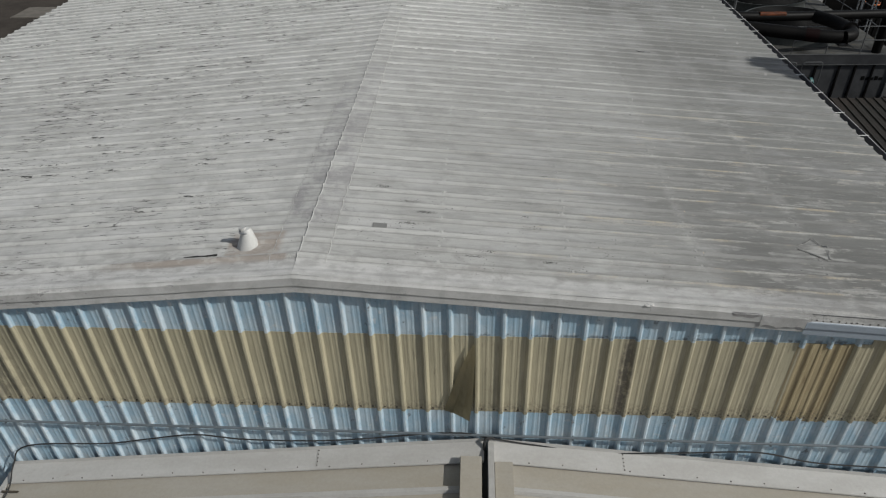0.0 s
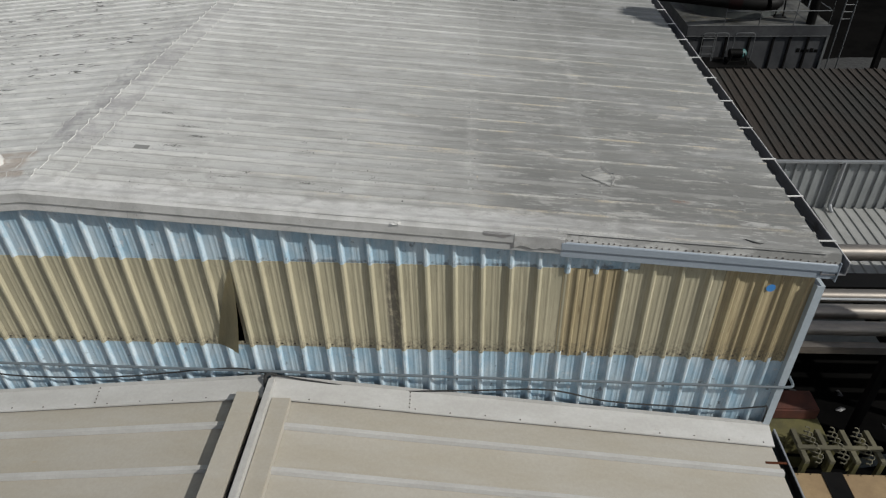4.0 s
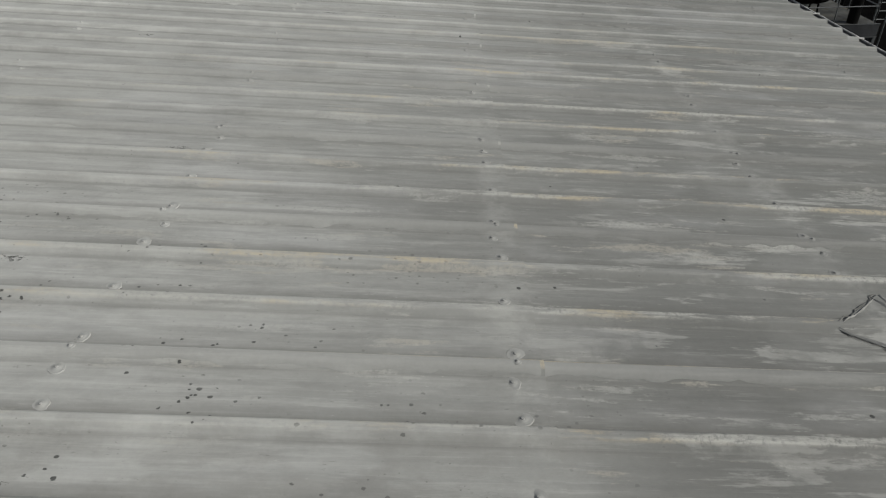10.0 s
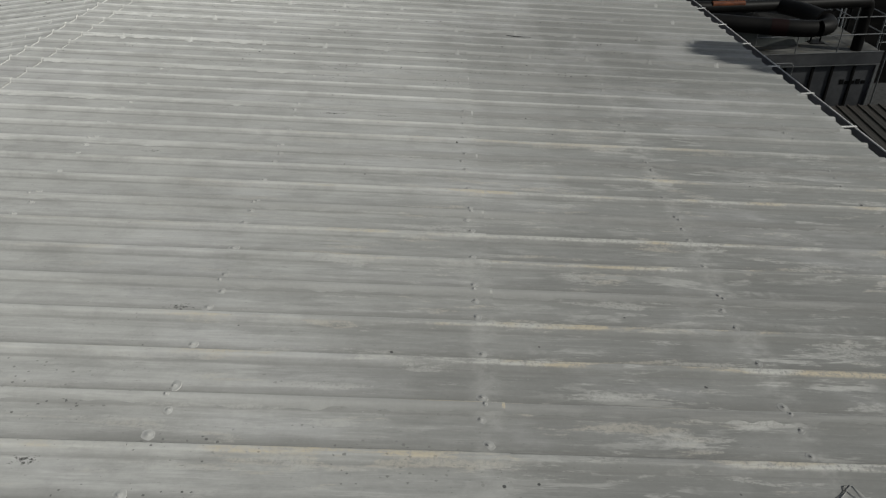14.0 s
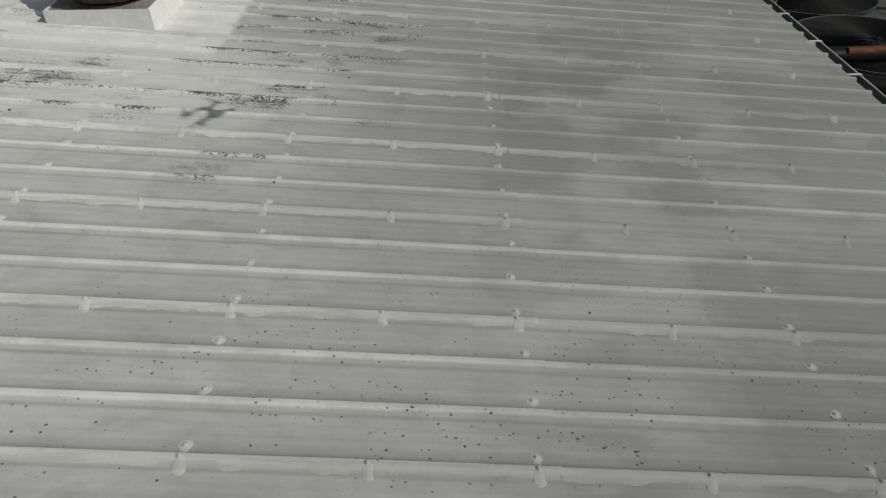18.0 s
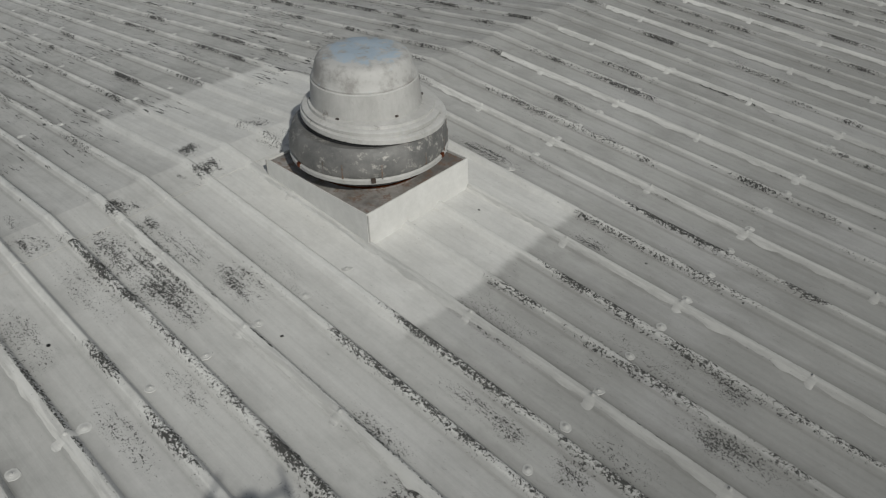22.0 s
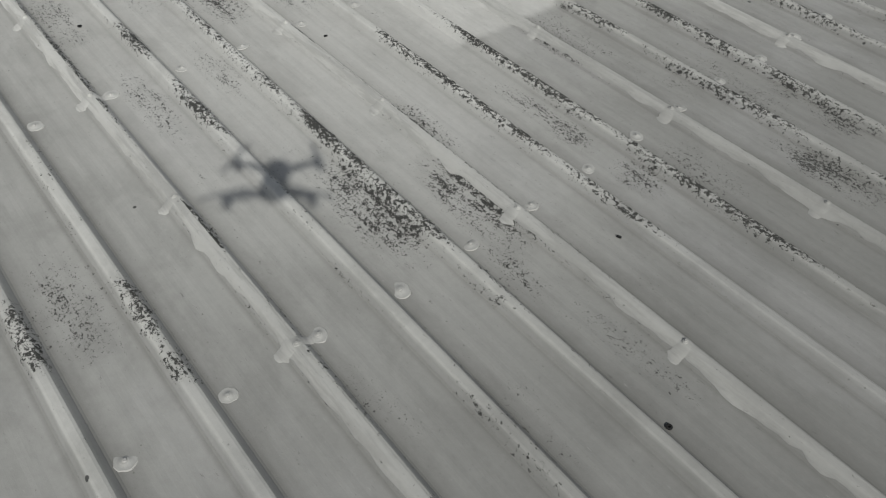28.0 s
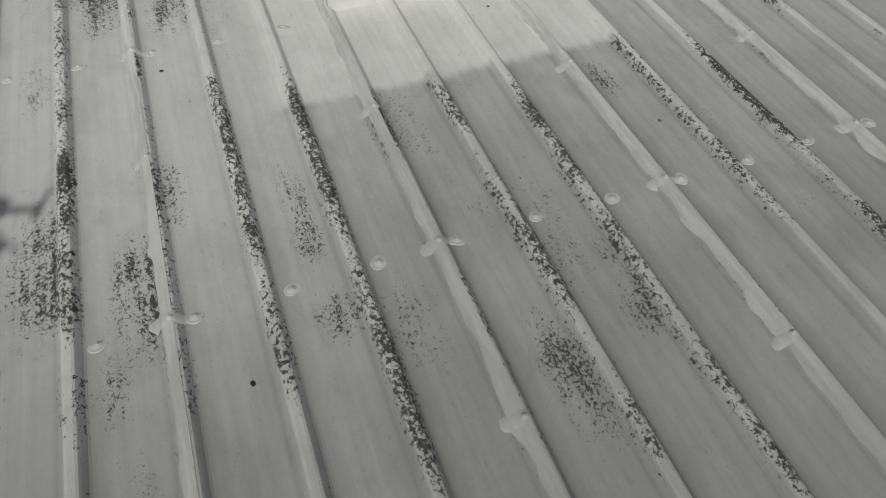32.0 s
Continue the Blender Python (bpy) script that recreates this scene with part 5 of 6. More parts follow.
bmesh.ops.triangulate(bm, faces=bm.faces)
bmesh.ops.subdivide_edges(bm, edges=bm.edges, cuts=3, use_grid_fill=True)
for v in bm.verts:
    v.co.z = 0.0045 + 0.031 * max(0.0, 1 - abs(v.co.y - 0.02) / 0.055) + 0.003 * noise.noise((v.co.x * 14, v.co.y * 14, 0))
bmesh.ops.solidify(bm, geom=list(bm.faces), thickness=0.003)
tri_patch = base("fabric_patch", "torn triangular fabric patch with curled edges on the roof", "patch", (6.26, 1.215, roof_z(6.26)))
tri_patch.rotation_euler = (0, math.atan(FALL), 0)
part("fabric", bm, COAT, tri_patch, "", True)
def ragged(a, b, seed, r=0.003):
    rnd = random.Random(seed)
    out = []
    for i in range(15):
        f = i / 14
        x, y = a[0] + (b[0] - a[0]) * f + rnd.uniform(-0.008, 0.008), a[1] + (b[1] - a[1]) * f + rnd.uniform(-0.008, 0.008)
        out.append((x, y, 0.0045 + 0.033 * max(0.0, 1 - abs(y - 0.02) / 0.055) + rnd.uniform(0, 0.002)))
    return tube(bmesh.new(), out, [r * rnd.uniform(0.4, 1.3) for _ in out], 5)


TORN = worn("dirty_torn_fabric", (0.20, 0.196, 0.188), (0.12, 0.117, 0.11), 0.8, big=(9, 9, 9))
FABRIC = worn("coated_fabric", (0.27, 0.267, 0.257), (0.20, 0.197, 0.190), 0.8, big=(9, 9, 9), gloss=0.2)
def fold(line, wide, seed):
    """A folded-over strip of fabric along a line, standing a little off the roof."""
    rnd = random.Random(seed)
    bm, rows = bmesh.new(), []
    pts = bent([(*p, 0) for p in line], 0.03, 5)
    fine = []
    for a, b in zip(pts, pts[1:]):
        n = max(1, int((b - a).length / 0.02))
        fine += [a.lerp(b, i / n) for i in range(n)]
    for i, p in enumerate(fine):
        d = (fine[min(i + 1, len(fine) - 1)] - fine[max(i - 1, 0)]).normalized()
        side = Vector((-d.y, d.x, 0))
        w = wide * (0.75 + 0.5 * rnd.random()) * min(1.0, 0.4 + 0.2 * min(i, len(fine) - 1 - i))
        row = []
        for g, h in ((-1.0, 0.0), (-0.55, 0.006), (0.0, 0.009), (0.6, 0.005), (1.0, 0.0)):
            q = p + side * w * g
            row.append(bm.verts.new((q.x, q.y, 0.005 + h * rnd.uniform(0.7, 1.2) + 0.031 * max(0.0, 1 - abs(q.y - 0.02) / 0.055))))
        rows.append(row)
    for a, b in zip(rows, rows[1:]):
        for j in range(4):
            bm.faces.new((a[j], a[j + 1], b[j + 1], b[j]))
    return bm


part("torn_edge", ragged((-0.36, -0.01), (-0.06, 0.23), 1, 0.0025), TORN, tri_patch, "dark ragged torn edge", True)
part("fold", fold([(-0.33, 0.00), (-0.20, 0.10), (-0.07, 0.21)], 0.006, 7), FABRIC, tri_patch, "pale lifted edge", True)
part("torn_edge", ragged((-0.33, -0.045), (-0.06, -0.235), 2, 0.0016), TORN, tri_patch, "dark ragged torn edge", True)
part("fold", fold([(-0.35, -0.02), (-0.20, -0.11), (-0.06, -0.215)], 0.007, 8), FABRIC, tri_patch, "pale lifted edge", True)
part("crumple", fold([(-0.05, 0.22), (-0.01, 0.10), (0.03, 0.04)], 0.016, 3), FABRIC, tri_patch, "crumpled white ridge of coating", True)
part("crumple", fold([(-0.09, 0.20), (-0.02, 0.06), (0.02, -0.04), (-0.03, -0.22)], 0.013, 4), FABRIC, tri_patch, "crumpled white ridge of coating", True)
part("crumple", fold([(0.03, 0.06), (0.04, -0.06), (0.0, -0.14), (-0.02, -0.24)], 0.016, 5), FABRIC, tri_patch, "crumpled white ridge of coating", True)
def crack(name, pts, r, label):
    line = []
    for i, (x, y) in enumerate(pts):
        line.append((x, y, roof_z(x) + (0.041 if abs(((y - RIB0 + 0.15) % PITCH) - 0.15) < 0.03 else 0.012)))
    ob = part(name, tube(bmesh.new(), line, r, 6), CABLE, smooth=True)
    return tagged(ob, label, "debris")


crack("stick", [(5.24, 8.125), (5.33, 8.10), (5.42, 8.09), (5.54, 8.085)], [0.003, 0.006, 0.004, 0.002], "thin dark stick lying on the roof")
crack("rubber_strip", [(-1.36, 0.385), (-1.2, 0.392), (-1.12, 0.388), (-0.97, 0.398)], [0.004, 0.009, 0.006, 0.012], "short dark rubber strip lying on the roof")
crack("curled_strip", [(7.48, 0.10), (7.55, 0.05), (7.62, 0.03), (7.67, 0.05)], [0.003, 0.012, 0.010, 0.003], "curled scrap of dark strip on the roof edge")
for i, (x, y) in enumerate(((3.95, 11.66), (0.98, 11.17))):
    ring = part("washer", lathe([(0.0035, 0.0), (0.0095, 0.0), (0.0102, 0.004), (0.0042, 0.005), (0.0035, 0.0)], 14), GUTTER)
    ring.location = (x, y, roof_z(x) + 0.009)
    tagged(ring, "small black rubber washer lying on the roof", "washer", "loose washers")

for x, y, turn in ((3.393, 12.115, 20), (1.72, 12.02, 70)):
    chip = part("chip", boxed((-0.009, -0.006, 0.0), (0.009, 0.006, 0.006), 0.002), GUTTER)
    chip.matrix_basis = pose(x, y, roof_z(x) + 0.006, 0, math.degrees(math.atan(FALL)), turn)
    tagged(chip, "small black chip of rubber lying on the roof", "debris", "loose chips")

# ---- cooling tower ----
TOWER_RAIL = worn("galvanised_rail", (0.135, 0.138, 0.14), (0.085, 0.088, 0.09), 0.45, 0.3)
TX0, TX1, TY0, TY1, TZ, GZ = 12.7, 17.9, 20.2, 34.0, 3.15, -2.6
tower = base("cooling_tower", "dark weathered steel cooling tower with railed deck and fans", "cooling tower", (15.3, 20.2, GZ))
H = TZ - GZ
def tpart(name, lo, hi, material, label="", bevel=0.008):
    """A box of the tower, given in the world's metres."""
    o = Vector((15.3, 20.2, GZ))
    return part(name, boxed(Vector(lo) - o, Vector(hi) - o, bevel), material, tower, label)


tpart("casing", (TX0, TY0, GZ), (TX1, TY1, TZ - 0.02), TOWER)
tpart("deck", (TX0 - 0.05, TY0 - 0.06, TZ - 0.02), (TX1 + 0.05, TY1, TZ + 0.02), DECK, "stained steel deck")
tpart("fascia", (TX0 - 0.06, TY0 - 0.09, TZ - 0.34), (TX1 + 0.07, TY0 - 0.004, TZ + 0.03), TOWER, "pale grey rim fascia")
tpart("rim_angle", (TX0 - 0.065, TY0 - 0.10, TZ + 0.031), (TX1 + 0.075, TY0 - 0.07, TZ + 0.05), TOWER_RAIL, "pale steel rim angle", 0.0)
tpart("rim_angle", (TX0 - 0.065, TY0 - 0.10, TZ - 0.37), (TX1 + 0.075, TY0 - 0.085, TZ - 0.342), TOWER_RAIL, "pale steel rim angle", 0.0)
for x in (13.3, 14.2, 15.07, 15.96, 16.57, 17.25):
    tpart("mullion", (x - 0.04, TY0 - 0.05, GZ), (x + 0.04, TY0 - 0.003, TZ - 0.345), BLACK, "dark upright joint")
for y in (22.0, 24.0, 26.0, 28.0, 30.0):
    tpart("mullion", (TX1 + 0.003, y - 0.04, GZ), (TX1 + 0.05, y + 0.04, TZ - 0.1), BLACK)
tpart("corner_post", (TX1 - 0.02, TY0 - 0.07, GZ), (TX1 + 0.08, TY0 + 0.04, TZ - 0.345), TOWER_RAIL, "pale corner post")
for i in range(5):
    tpart("name_bar", (16.92 + 0.17 * i, TY0 - 0.012, 2.14), (17.05 + 0.17 * i, TY0 - 0.004, 2.30 if i in (0, 3) else 2.25), BLACK, "dark bar of the maker's name", 0.0)
def rail(a, b, n):
    """A railing on the deck from a to b with n bays."""
    o = Vector((15.3, 20.2, GZ))
    a, b = Vector((*a, TZ)), Vector((*b, TZ))
    for h in (0.55, 1.07):
        up = Vector((0, 0, h))
        part("rail_bar", tube(bmesh.new(), [a + up - o, b + up - o], 0.018, 8), TOWER_RAIL, tower, "", True)
    for i in range(n + 1):
        p = a.lerp(b, i / n)
        part("rail_post", tube(bmesh.new(), [p - o, p + Vector((0, 0, 1.09)) - o], 0.018, 8), TOWER_RAIL, tower, "", True)


rail((14.0, 20.22), (17.85, 20.22), 3)
rail((17.85, 20.22), (17.85, 33.0), 8)
FAN_R = 1.95
for cy in (22.95, 26.95, 30.95):
    fo = Vector((15.0 - 15.3, cy - 20.2, H))
    shroud = part("fan_shroud", lathe([(FAN_R + 0.02, 0.0), (FAN_R - 0.03, 0.25), (FAN_R + 0.03, 0.5), (FAN_R + 0.05, 0.52), (FAN_R, 0.52), (FAN_R - 0.06, 0.25), (FAN_R - 0.02, 0.0)], 64), SHROUD, tower, "grey round fan shroud", True)
    shroud.location = fo
    bm = bmesh.new()
    turns, seg = 39, 40
    coil = []
    for n in range(turns * seg + 1):
        r = 0.15 + 0.045 * n / seg
        coil.append((r * math.cos(2 * math.pi * n / seg), r * math.sin(2 * math.pi * n / seg), 0.60 - 0.08 * (r / FAN_R) ** 2))
    tube(bm, coil, 0.012, 4)
    guard = part("fan_guard", bm, FAN, shroud, "black wire fan guard")
    bm = bmesh.new()
    for i in range(12):
        a = 2 * math.pi * i / 12
        tube(bm, [(0.1 * math.cos(a), 0.1 * math.sin(a), 0.61), (FAN_R * math.cos(a), FAN_R * math.sin(a), 0.525)], 0.007, 5)
    part("guard_spokes", bm, SHROUD, shroud, "grey radial guard bars")
    bm = bmesh.new()
    for i in range(6):
        a = radians(60 * i)
        q = [bm.verts.new(Matrix.Rotation(a, 3, "Z") @ Vector(p)) for p in ((0.2, -0.12, 0.34), (1.8, -0.30, 0.27), (1.85, 0.18, 0.40), (0.2, 0.12, 0.42))]
        bm.faces.new(q)
    bmesh.ops.solidify(bm, geom=list(bm.faces), thickness=0.02)
    part("fan_blades", bm, FAN, shroud, "dark fan blades at rest")
    part("fan_hub", lathe([(0.25, 0.2), (0.25, 0.5), (0.12, 0.56), (0.001, 0.57)], 20), FAN, shroud)
    # black disc on the deck stands in for the shade inside the shroud
    part("fan_well", lathe([(FAN_R - 0.05, 0.022), (0.001, 0.024)], 40), BLACK, shroud, "black disc for the dark inside of the fan shroud")

# mast on the deck
mast = part("deck_mast", tube(bmesh.new(), [(0, 0, 0), (0.02, 0, 2.8)], 0.05, 10), TOWER_RAIL, smooth=True)
mast.location = (13.2, 24.9, TZ + 0.02)
tagged(mast, "thin grey steel mast on the tower deck", "mast")

# large black pipes over the deck
header = base("header_pipes", "large black insulated header pipes with orange bands", "pipes", (12.5, 19.4, GZ))
o = Vector((12.5, 19.4, GZ))
def hpipe(name, pts, r, radius, material=BLACK, label=""):
    return part(name, tube(bmesh.new(), [p - o for p in bent(pts, radius, 8)], r, 18), material, header, label, True)


hpipe("upper_pipe", [(9.2, 18.75, 5.12), (11.9, 19.05, 4.97), (13.2, 19.35, 4.88), (16.9, 20.2, 4.68), (17.2, 20.35, 4.66), (17.25, 20.40, TZ + 0.02)], 0.165, 0.25)
hpipe("loop_pipe", [(9.2, 18.1, 4.98), (11.0, 18.0, 4.94), (13.7, 17.28, 4.80), (14.65, 17.30, 4.80), (14.65, 18.5, 4.85), (14.2, 19.5, 4.82)], 0.215, 0.55)
part("orange_band", tube(bmesh.new(), [Vector(p) - o for p in ((11.95, 18.99, 5.07), (12.95, 19.22, 5.0))], 0.085, 12), ORANGE, header, "rusty orange band", True)
part("orange_band", tube(bmesh.new(), [Vector(p) - o for p in ((13.0, 17.466, 4.836), (13.4, 17.36, 4.815))], 0.220, 18), worn("dull_red_band", (0.010, 0.0045, 0.0045), (0.008, 0.004, 0.004), 0.6, gloss=0.05), header, "dull red band", True)
part("flange", tube(bmesh.new(), [Vector(p) - o for p in ((14.65, 17.85, 4.823), (14.65, 17.93, 4.826))], 0.29, 20), BLACK, header, "bolted flange", True)
for x, y, z in ((10.5, 18.9, 4.85), (10.5, 18.05, 4.7)):
    part("support_leg", boxed(Vector((x - 0.07, y - 0.07, GZ)) - o, Vector((x + 0.07, y + 0.07, z)) - o), BLACK, header)
# second header beyond with an orange valve
valve = base("valve_stand", "dark pipe stand with an orange valve wheel", "valve", (20.2, 27.0, GZ))
part("riser", tube(bmesh.new(), [(0, 0, 0), (0, 0, 5.6)], 0.16, 14), BLACK, valve, "", True)
part("valve_wheel", tube(bmesh.new(), [(0.32 * math.cos(2 * math.pi * j / 20), 0.32 * math.sin(2 * math.pi * j / 20), 5.75) for j in range(21)], 0.035, 8, False), worn("orange_paint", (0.45, 0.13, 0.04), (0.35, 0.10, 0.03), 0.5), valve, "orange hand wheel", True)
part("stem", tube(bmesh.new(), [(0, 0, 5.6), (0, 0, 5.78)], 0.04, 8), ORANGE, valve)

# pump with motor in front of the tower
pump = base("pump_motor", "teal electric motor and pump with pipe hoops", "pump", (14.42, 19.5, 2.02))
part("platform", boxed((-1.6, -0.5, -4.62), (0.7, 0.55, -0.02)), BLACK, pump, "dark steel platform")
part("motor_body", tube(bmesh.new(), [(-0.26, 0.0, 0.33), (0.20, 0.0, 0.33)], 0.165, 20), BLACK, pump, "dark motor body", True)
for i in range(6):
    part("cooling_fin", tube(bmesh.new(), [(-0.24 + 0.07 * i, 0, 0.33), (-0.225 + 0.07 * i, 0, 0.33)], 0.178, 18), BLACK, pump)
part("end_bell", tube(bmesh.new(), [(0.20, 0, 0.33), (0.30, 0, 0.33), (0.36, 0, 0.33)], [0.175, 0.165, 0.09], 20), worn("bright_teal_paint", (0.05, 0.13, 0.13), (0.04, 0.10, 0.10), 0.5), pump, "bright teal fan cover", True)
part("foot", boxed((-0.3, -0.25, -0.02), (0.3, 0.25, 0.10)), BLACK, pump)
for z in (0.25, 0.55, 0.85):
    part("hoop_rung", tube(bmesh.new(), [(-1.3, 0.15, z), (-0.8, 0.15, z)], 0.014, 6), TOWER_RAIL, pump, "grey rung between the hoops", True)
for sx in (-0.36, 0.42):
    part("frame_leg", tube(bmesh.new(), [(sx, -0.25, 0.0), (sx * 0.5, -0.25, 0.42)], 0.03, 6), BLACK, pump, "slanting black frame leg")
for dx in (-1.3, -0.85, 0.62):
    part("pipe_hoop", tube(bmesh.new(), bent([(dx, 0.15, -0.02), (dx, 0.15, 1.05), (dx - 0.75 if dx > 0 else dx + 0.5, 0.15, 1.05), (dx - 0.75 if dx > 0 else dx + 0.5, 0.15, -0.02)], 0.15), 0.017, 8), TOWER_RAIL, pump, "grey pipe hoop", True)

# caged ladder beside the tower, and frame posts
ladder = base("access_ladder", "grey steel access ladder beside the tower", "ladder", (20.45, 24.0, GZ))
for sx in (-0.22, 0.22):
    part("stile", tube(bmesh.new(), [(sx, 0, 0), (sx, 0.1, 8.9)], 0.03, 8), TOWER_RAIL, ladder, "", True)
for i in range(15, 29):
    part("rung", tube(bmesh.new(), [(-0.22, 0.004 * i, 0.3 + 0.3 * i), (0.22, 0.004 * i, 0.3 + 0.3 * i)], 0.016, 6), TOWER_RAIL, ladder)
frame_thing = base("pipe_gantry", "dark steel gantry frame behind the cooling tower", "gantry", (21.5, 30.0, GZ))
for x in (-2.0, 2.0):
    for y in (-4.0, 4.0):
        part("column", boxed((x - 0.12, y - 0.12, 0), (x + 0.12, y + 0.12, 8.0)), BLACK, frame_thing)
for y in (-4.0, 4.0):
    part("beam", boxed((-2.1, y - 0.1, 6.4), (2.1, y + 0.1, 6.7)), BLACK, frame_thing)

# white plant box far behind the tower, and thin risers beside the deck
tank = base("plant_box", "white-painted steel plant box standing in the yard", "plant box", (21.5, 36.8, GZ))
part("box_body", boxed((-0.85, -0.7, 0.0), (0.85, 0.7, 5.4), 0.03), WHITE, tank)
for dx in (-0.45, 0.0, 0.45):
    part("panel_joint", boxed((dx - 0.012, -0.712, 0.1), (dx + 0.012, -0.70, 5.3)), GALV, tank)
part("vent_box", boxed((-0.4, -0.95, 3.0), (0.3, -0.712, 3.5), 0.02), GALV, tank, "grey vent box")
risers = base("riser_pipes", "thin galvanised riser pipes clamped to a dark frame", "pipes", (19.3, 25.6, GZ))
for dx, r in ((-0.5, 0.03), (-0.32, 0.045), (0.15, 0.03), (0.30, 0.03), (0.52, 0.05)):
    part("riser", tube(bmesh.new(), [(dx, 0, 0), (dx, 0, 6.3)], r, 8), GALV if r < 0.05 else BLACK, risers, "", True)
for z in (1.6, 3.6, 5.6):
    part("clamp_bar", boxed((-0.7, 0.04, z), (0.7, 0.10, z + 0.08)), BLACK, risers)
part("cross_brace", tube(bmesh.new(), [(-0.7, 0.1, 5.9), (0.9, 0.1, 4.3)], 0.035, 6), BLACK, risers)
spill = base("pipe_stand", "black pipe saddle stand on the tower deck", "pipe stand", (16.4, 21.3, TZ + 0.02))
part("stand_plate", boxed((-0.22, -0.22, 0), (0.22, 0.22, 0.02)), BLACK, spill)
for dx in (-0.16, 0.16):
    part("stand_leg", tube(bmesh.new(), [(dx, 0, 0.02), (dx * 0.5, 0, 1.0)], 0.03, 6), BLACK, spill)

# ---- brown-roofed shed ----
SY0, SY1, SZ0, SZ1, SX0, SX1 = 12.05, 17.95, 1.93, 2.35, 8.75, 27.0
shed = base("brown_roof_shed", "low shed with a dark brown ribbed metal roof", "shed", (18.0, 15.0, GZ))
o = Vector((18.0, 15.0, GZ))
def spart(name, bm, material, label="", smooth=False):
    bmesh.ops.translate(bm, verts=bm.verts, vec=-o)
    return part(name, bm, material, shed, label, smooth)


spart("shed_wall", boxed((SX0, SY0 + 0.02, GZ), (SX1, SY1 - 0.1, SZ0 - 0.06)), GREY_CLAD)
prof = []
for i in range(60):
    c = i * 0.3048
    prof += [(c, 0.0), (c + 0.05, 0.0), (c + 0.058, 0.004), (c + 0.075, 0.004), (c + 0.083, 0.0), (c + 0.15, 0.0), (c + 0.158, 0.004), (c + 0.175, 0.004), (c + 0.183, 0.0), (c + 0.215, 0.0), (c + 0.222, 0.042), (c + 0.258, 0.042), (c + 0.265, 0.0)]
me = mesh_of("brown_sheet", *sheet(prof, [lambda u, v, y=y, z=z: (SX0 + u - o.x, y - o.y, z + v - o.z) for y, z in ((SY1, SZ1), (SY0 - 0.05, SZ0))][::-1], 0.004))
part("roof_sheet", me, BROWN, shed, "brown ribbed roof sheets with rust bloom")
spart("eave_trim", boxed((SX0, SY0 - 0.16, SZ0 - 0.09), (SX1, SY0 - 0.05, SZ0 - 0.015), 0.006), GALV, "pale grey eave gutter")
cprof = ribbed(18, 0.3048, 0.04, 0.05, 0.03, 0)
for i in range(3):
    x0 = SX0 + i * 18 * 0.3048
    me = mesh_of("cladding", *sheet(cprof, [lambda u, v, z=z, x0=x0: (x0 + u - o.x, SY0 + 0.005 - v - o.y, z - o.z) for z in (0.22, SZ0 - 0.08)], 0.003))
    part("cladding", me, GREY_CLAD, shed, "grey ribbed wall cladding")
bm = tube(bmesh.new(), bent([(15.35, SY0 - 0.12, SZ0 - 0.05), (15.35, SY0 - 0.12, 0.42), (15.35, SY0 - 0.35, 0.30)], 0.08), 0.06, 8)
spart("downspout", bm, GALV, "pale grey downspout with a shoe", True)

# ---- light grey low roof ----
grey = base("grey_roof_annex", "lean-to with a light grey corrugated metal roof", "annex", (18.0, 10.4, GZ))
o2 = Vector((18.0, 10.4, GZ))
prof = ribbed(60, 0.3048, 0.035, 0.06, 0.035, 0)
me = mesh_of("roof_sheet", *sheet(prof, [lambda u, v, y=y, z=z: (8.7 + u - o2.x, y - o2.y, z + v - o2.z) for y, z in ((8.7, 0.10), (11.98, 0.26))], 0.004))
part("roof_sheet", me, GREY_ROOF, grey)
part("annex_wall", boxed(Vector((8.9, 8.85, GZ)) - o2, Vector((26.8, 11.9, 0.05)) - o2), GREY_CLAD, grey)
part("front_beam", boxed(Vector((8.7, 8.45, -0.22)) - o2, Vector((27, 8.68, 0.06)) - o2), BLACK, grey, "black edge beam")

# ---- pipe rack ----
rack = base("pipe_rack", "row of dull steel pipes on a dark rack", "pipe rack", (17.0, 7.0, GZ))
o3 = Vector((17.0, 7.0, GZ))
for y, z, r in ((8.66, 1.02, 0.215), (6.95, 0.98, 0.17), (6.38, 0.98, 0.18), (5.82, 0.97, 0.165)):
    part("pipe", tube(bmesh.new(), [Vector((8.45, y, z)) - o3, Vector((27, y, z)) - o3], r, 20), STEEL, rack, "dull brownish steel pipe", True)
    for x in (11.9, 15.6, 19.3):
        part("pipe_joint", tube(bmesh.new(), [Vector((x, y, z)) - o3, Vector((x + 0.03, y, z)) - o3], r + 0.012, 20), STEEL, rack, "", True)
part("thin_pipe", tube(bmesh.new(), [Vector((8.45, 6.66, 1.12)) - o3, Vector((27, 6.66, 1.12)) - o3], 0.035, 8), GALV, rack, "", True)
part("long_beam", boxed(Vector((8.45, 5.38, 0.60)) - o3, Vector((27, 5.56, 0.80)) - o3), STEEL, rack)
part("long_beam", boxed(Vector((8.45, 7.40, 0.62)) - o3, Vector((27, 7.95, 0.90)) - o3), BLACK, rack, "black cable tray")
for x in (10.2, 14.0, 18.0, 22.0):
    part("cross_beam", boxed(Vector((x - 0.1, 5.3, 0.60)) - o3, Vector((x + 0.1, 8.9, 0.78)) - o3), BLACK, rack)
    for y in (5.45, 8.75):
        part("rack_post", boxed(Vector((x - 0.09, y - 0.09, GZ)) - o3, Vector((x + 0.09, y + 0.09, 0.6)) - o3), BLACK, rack)
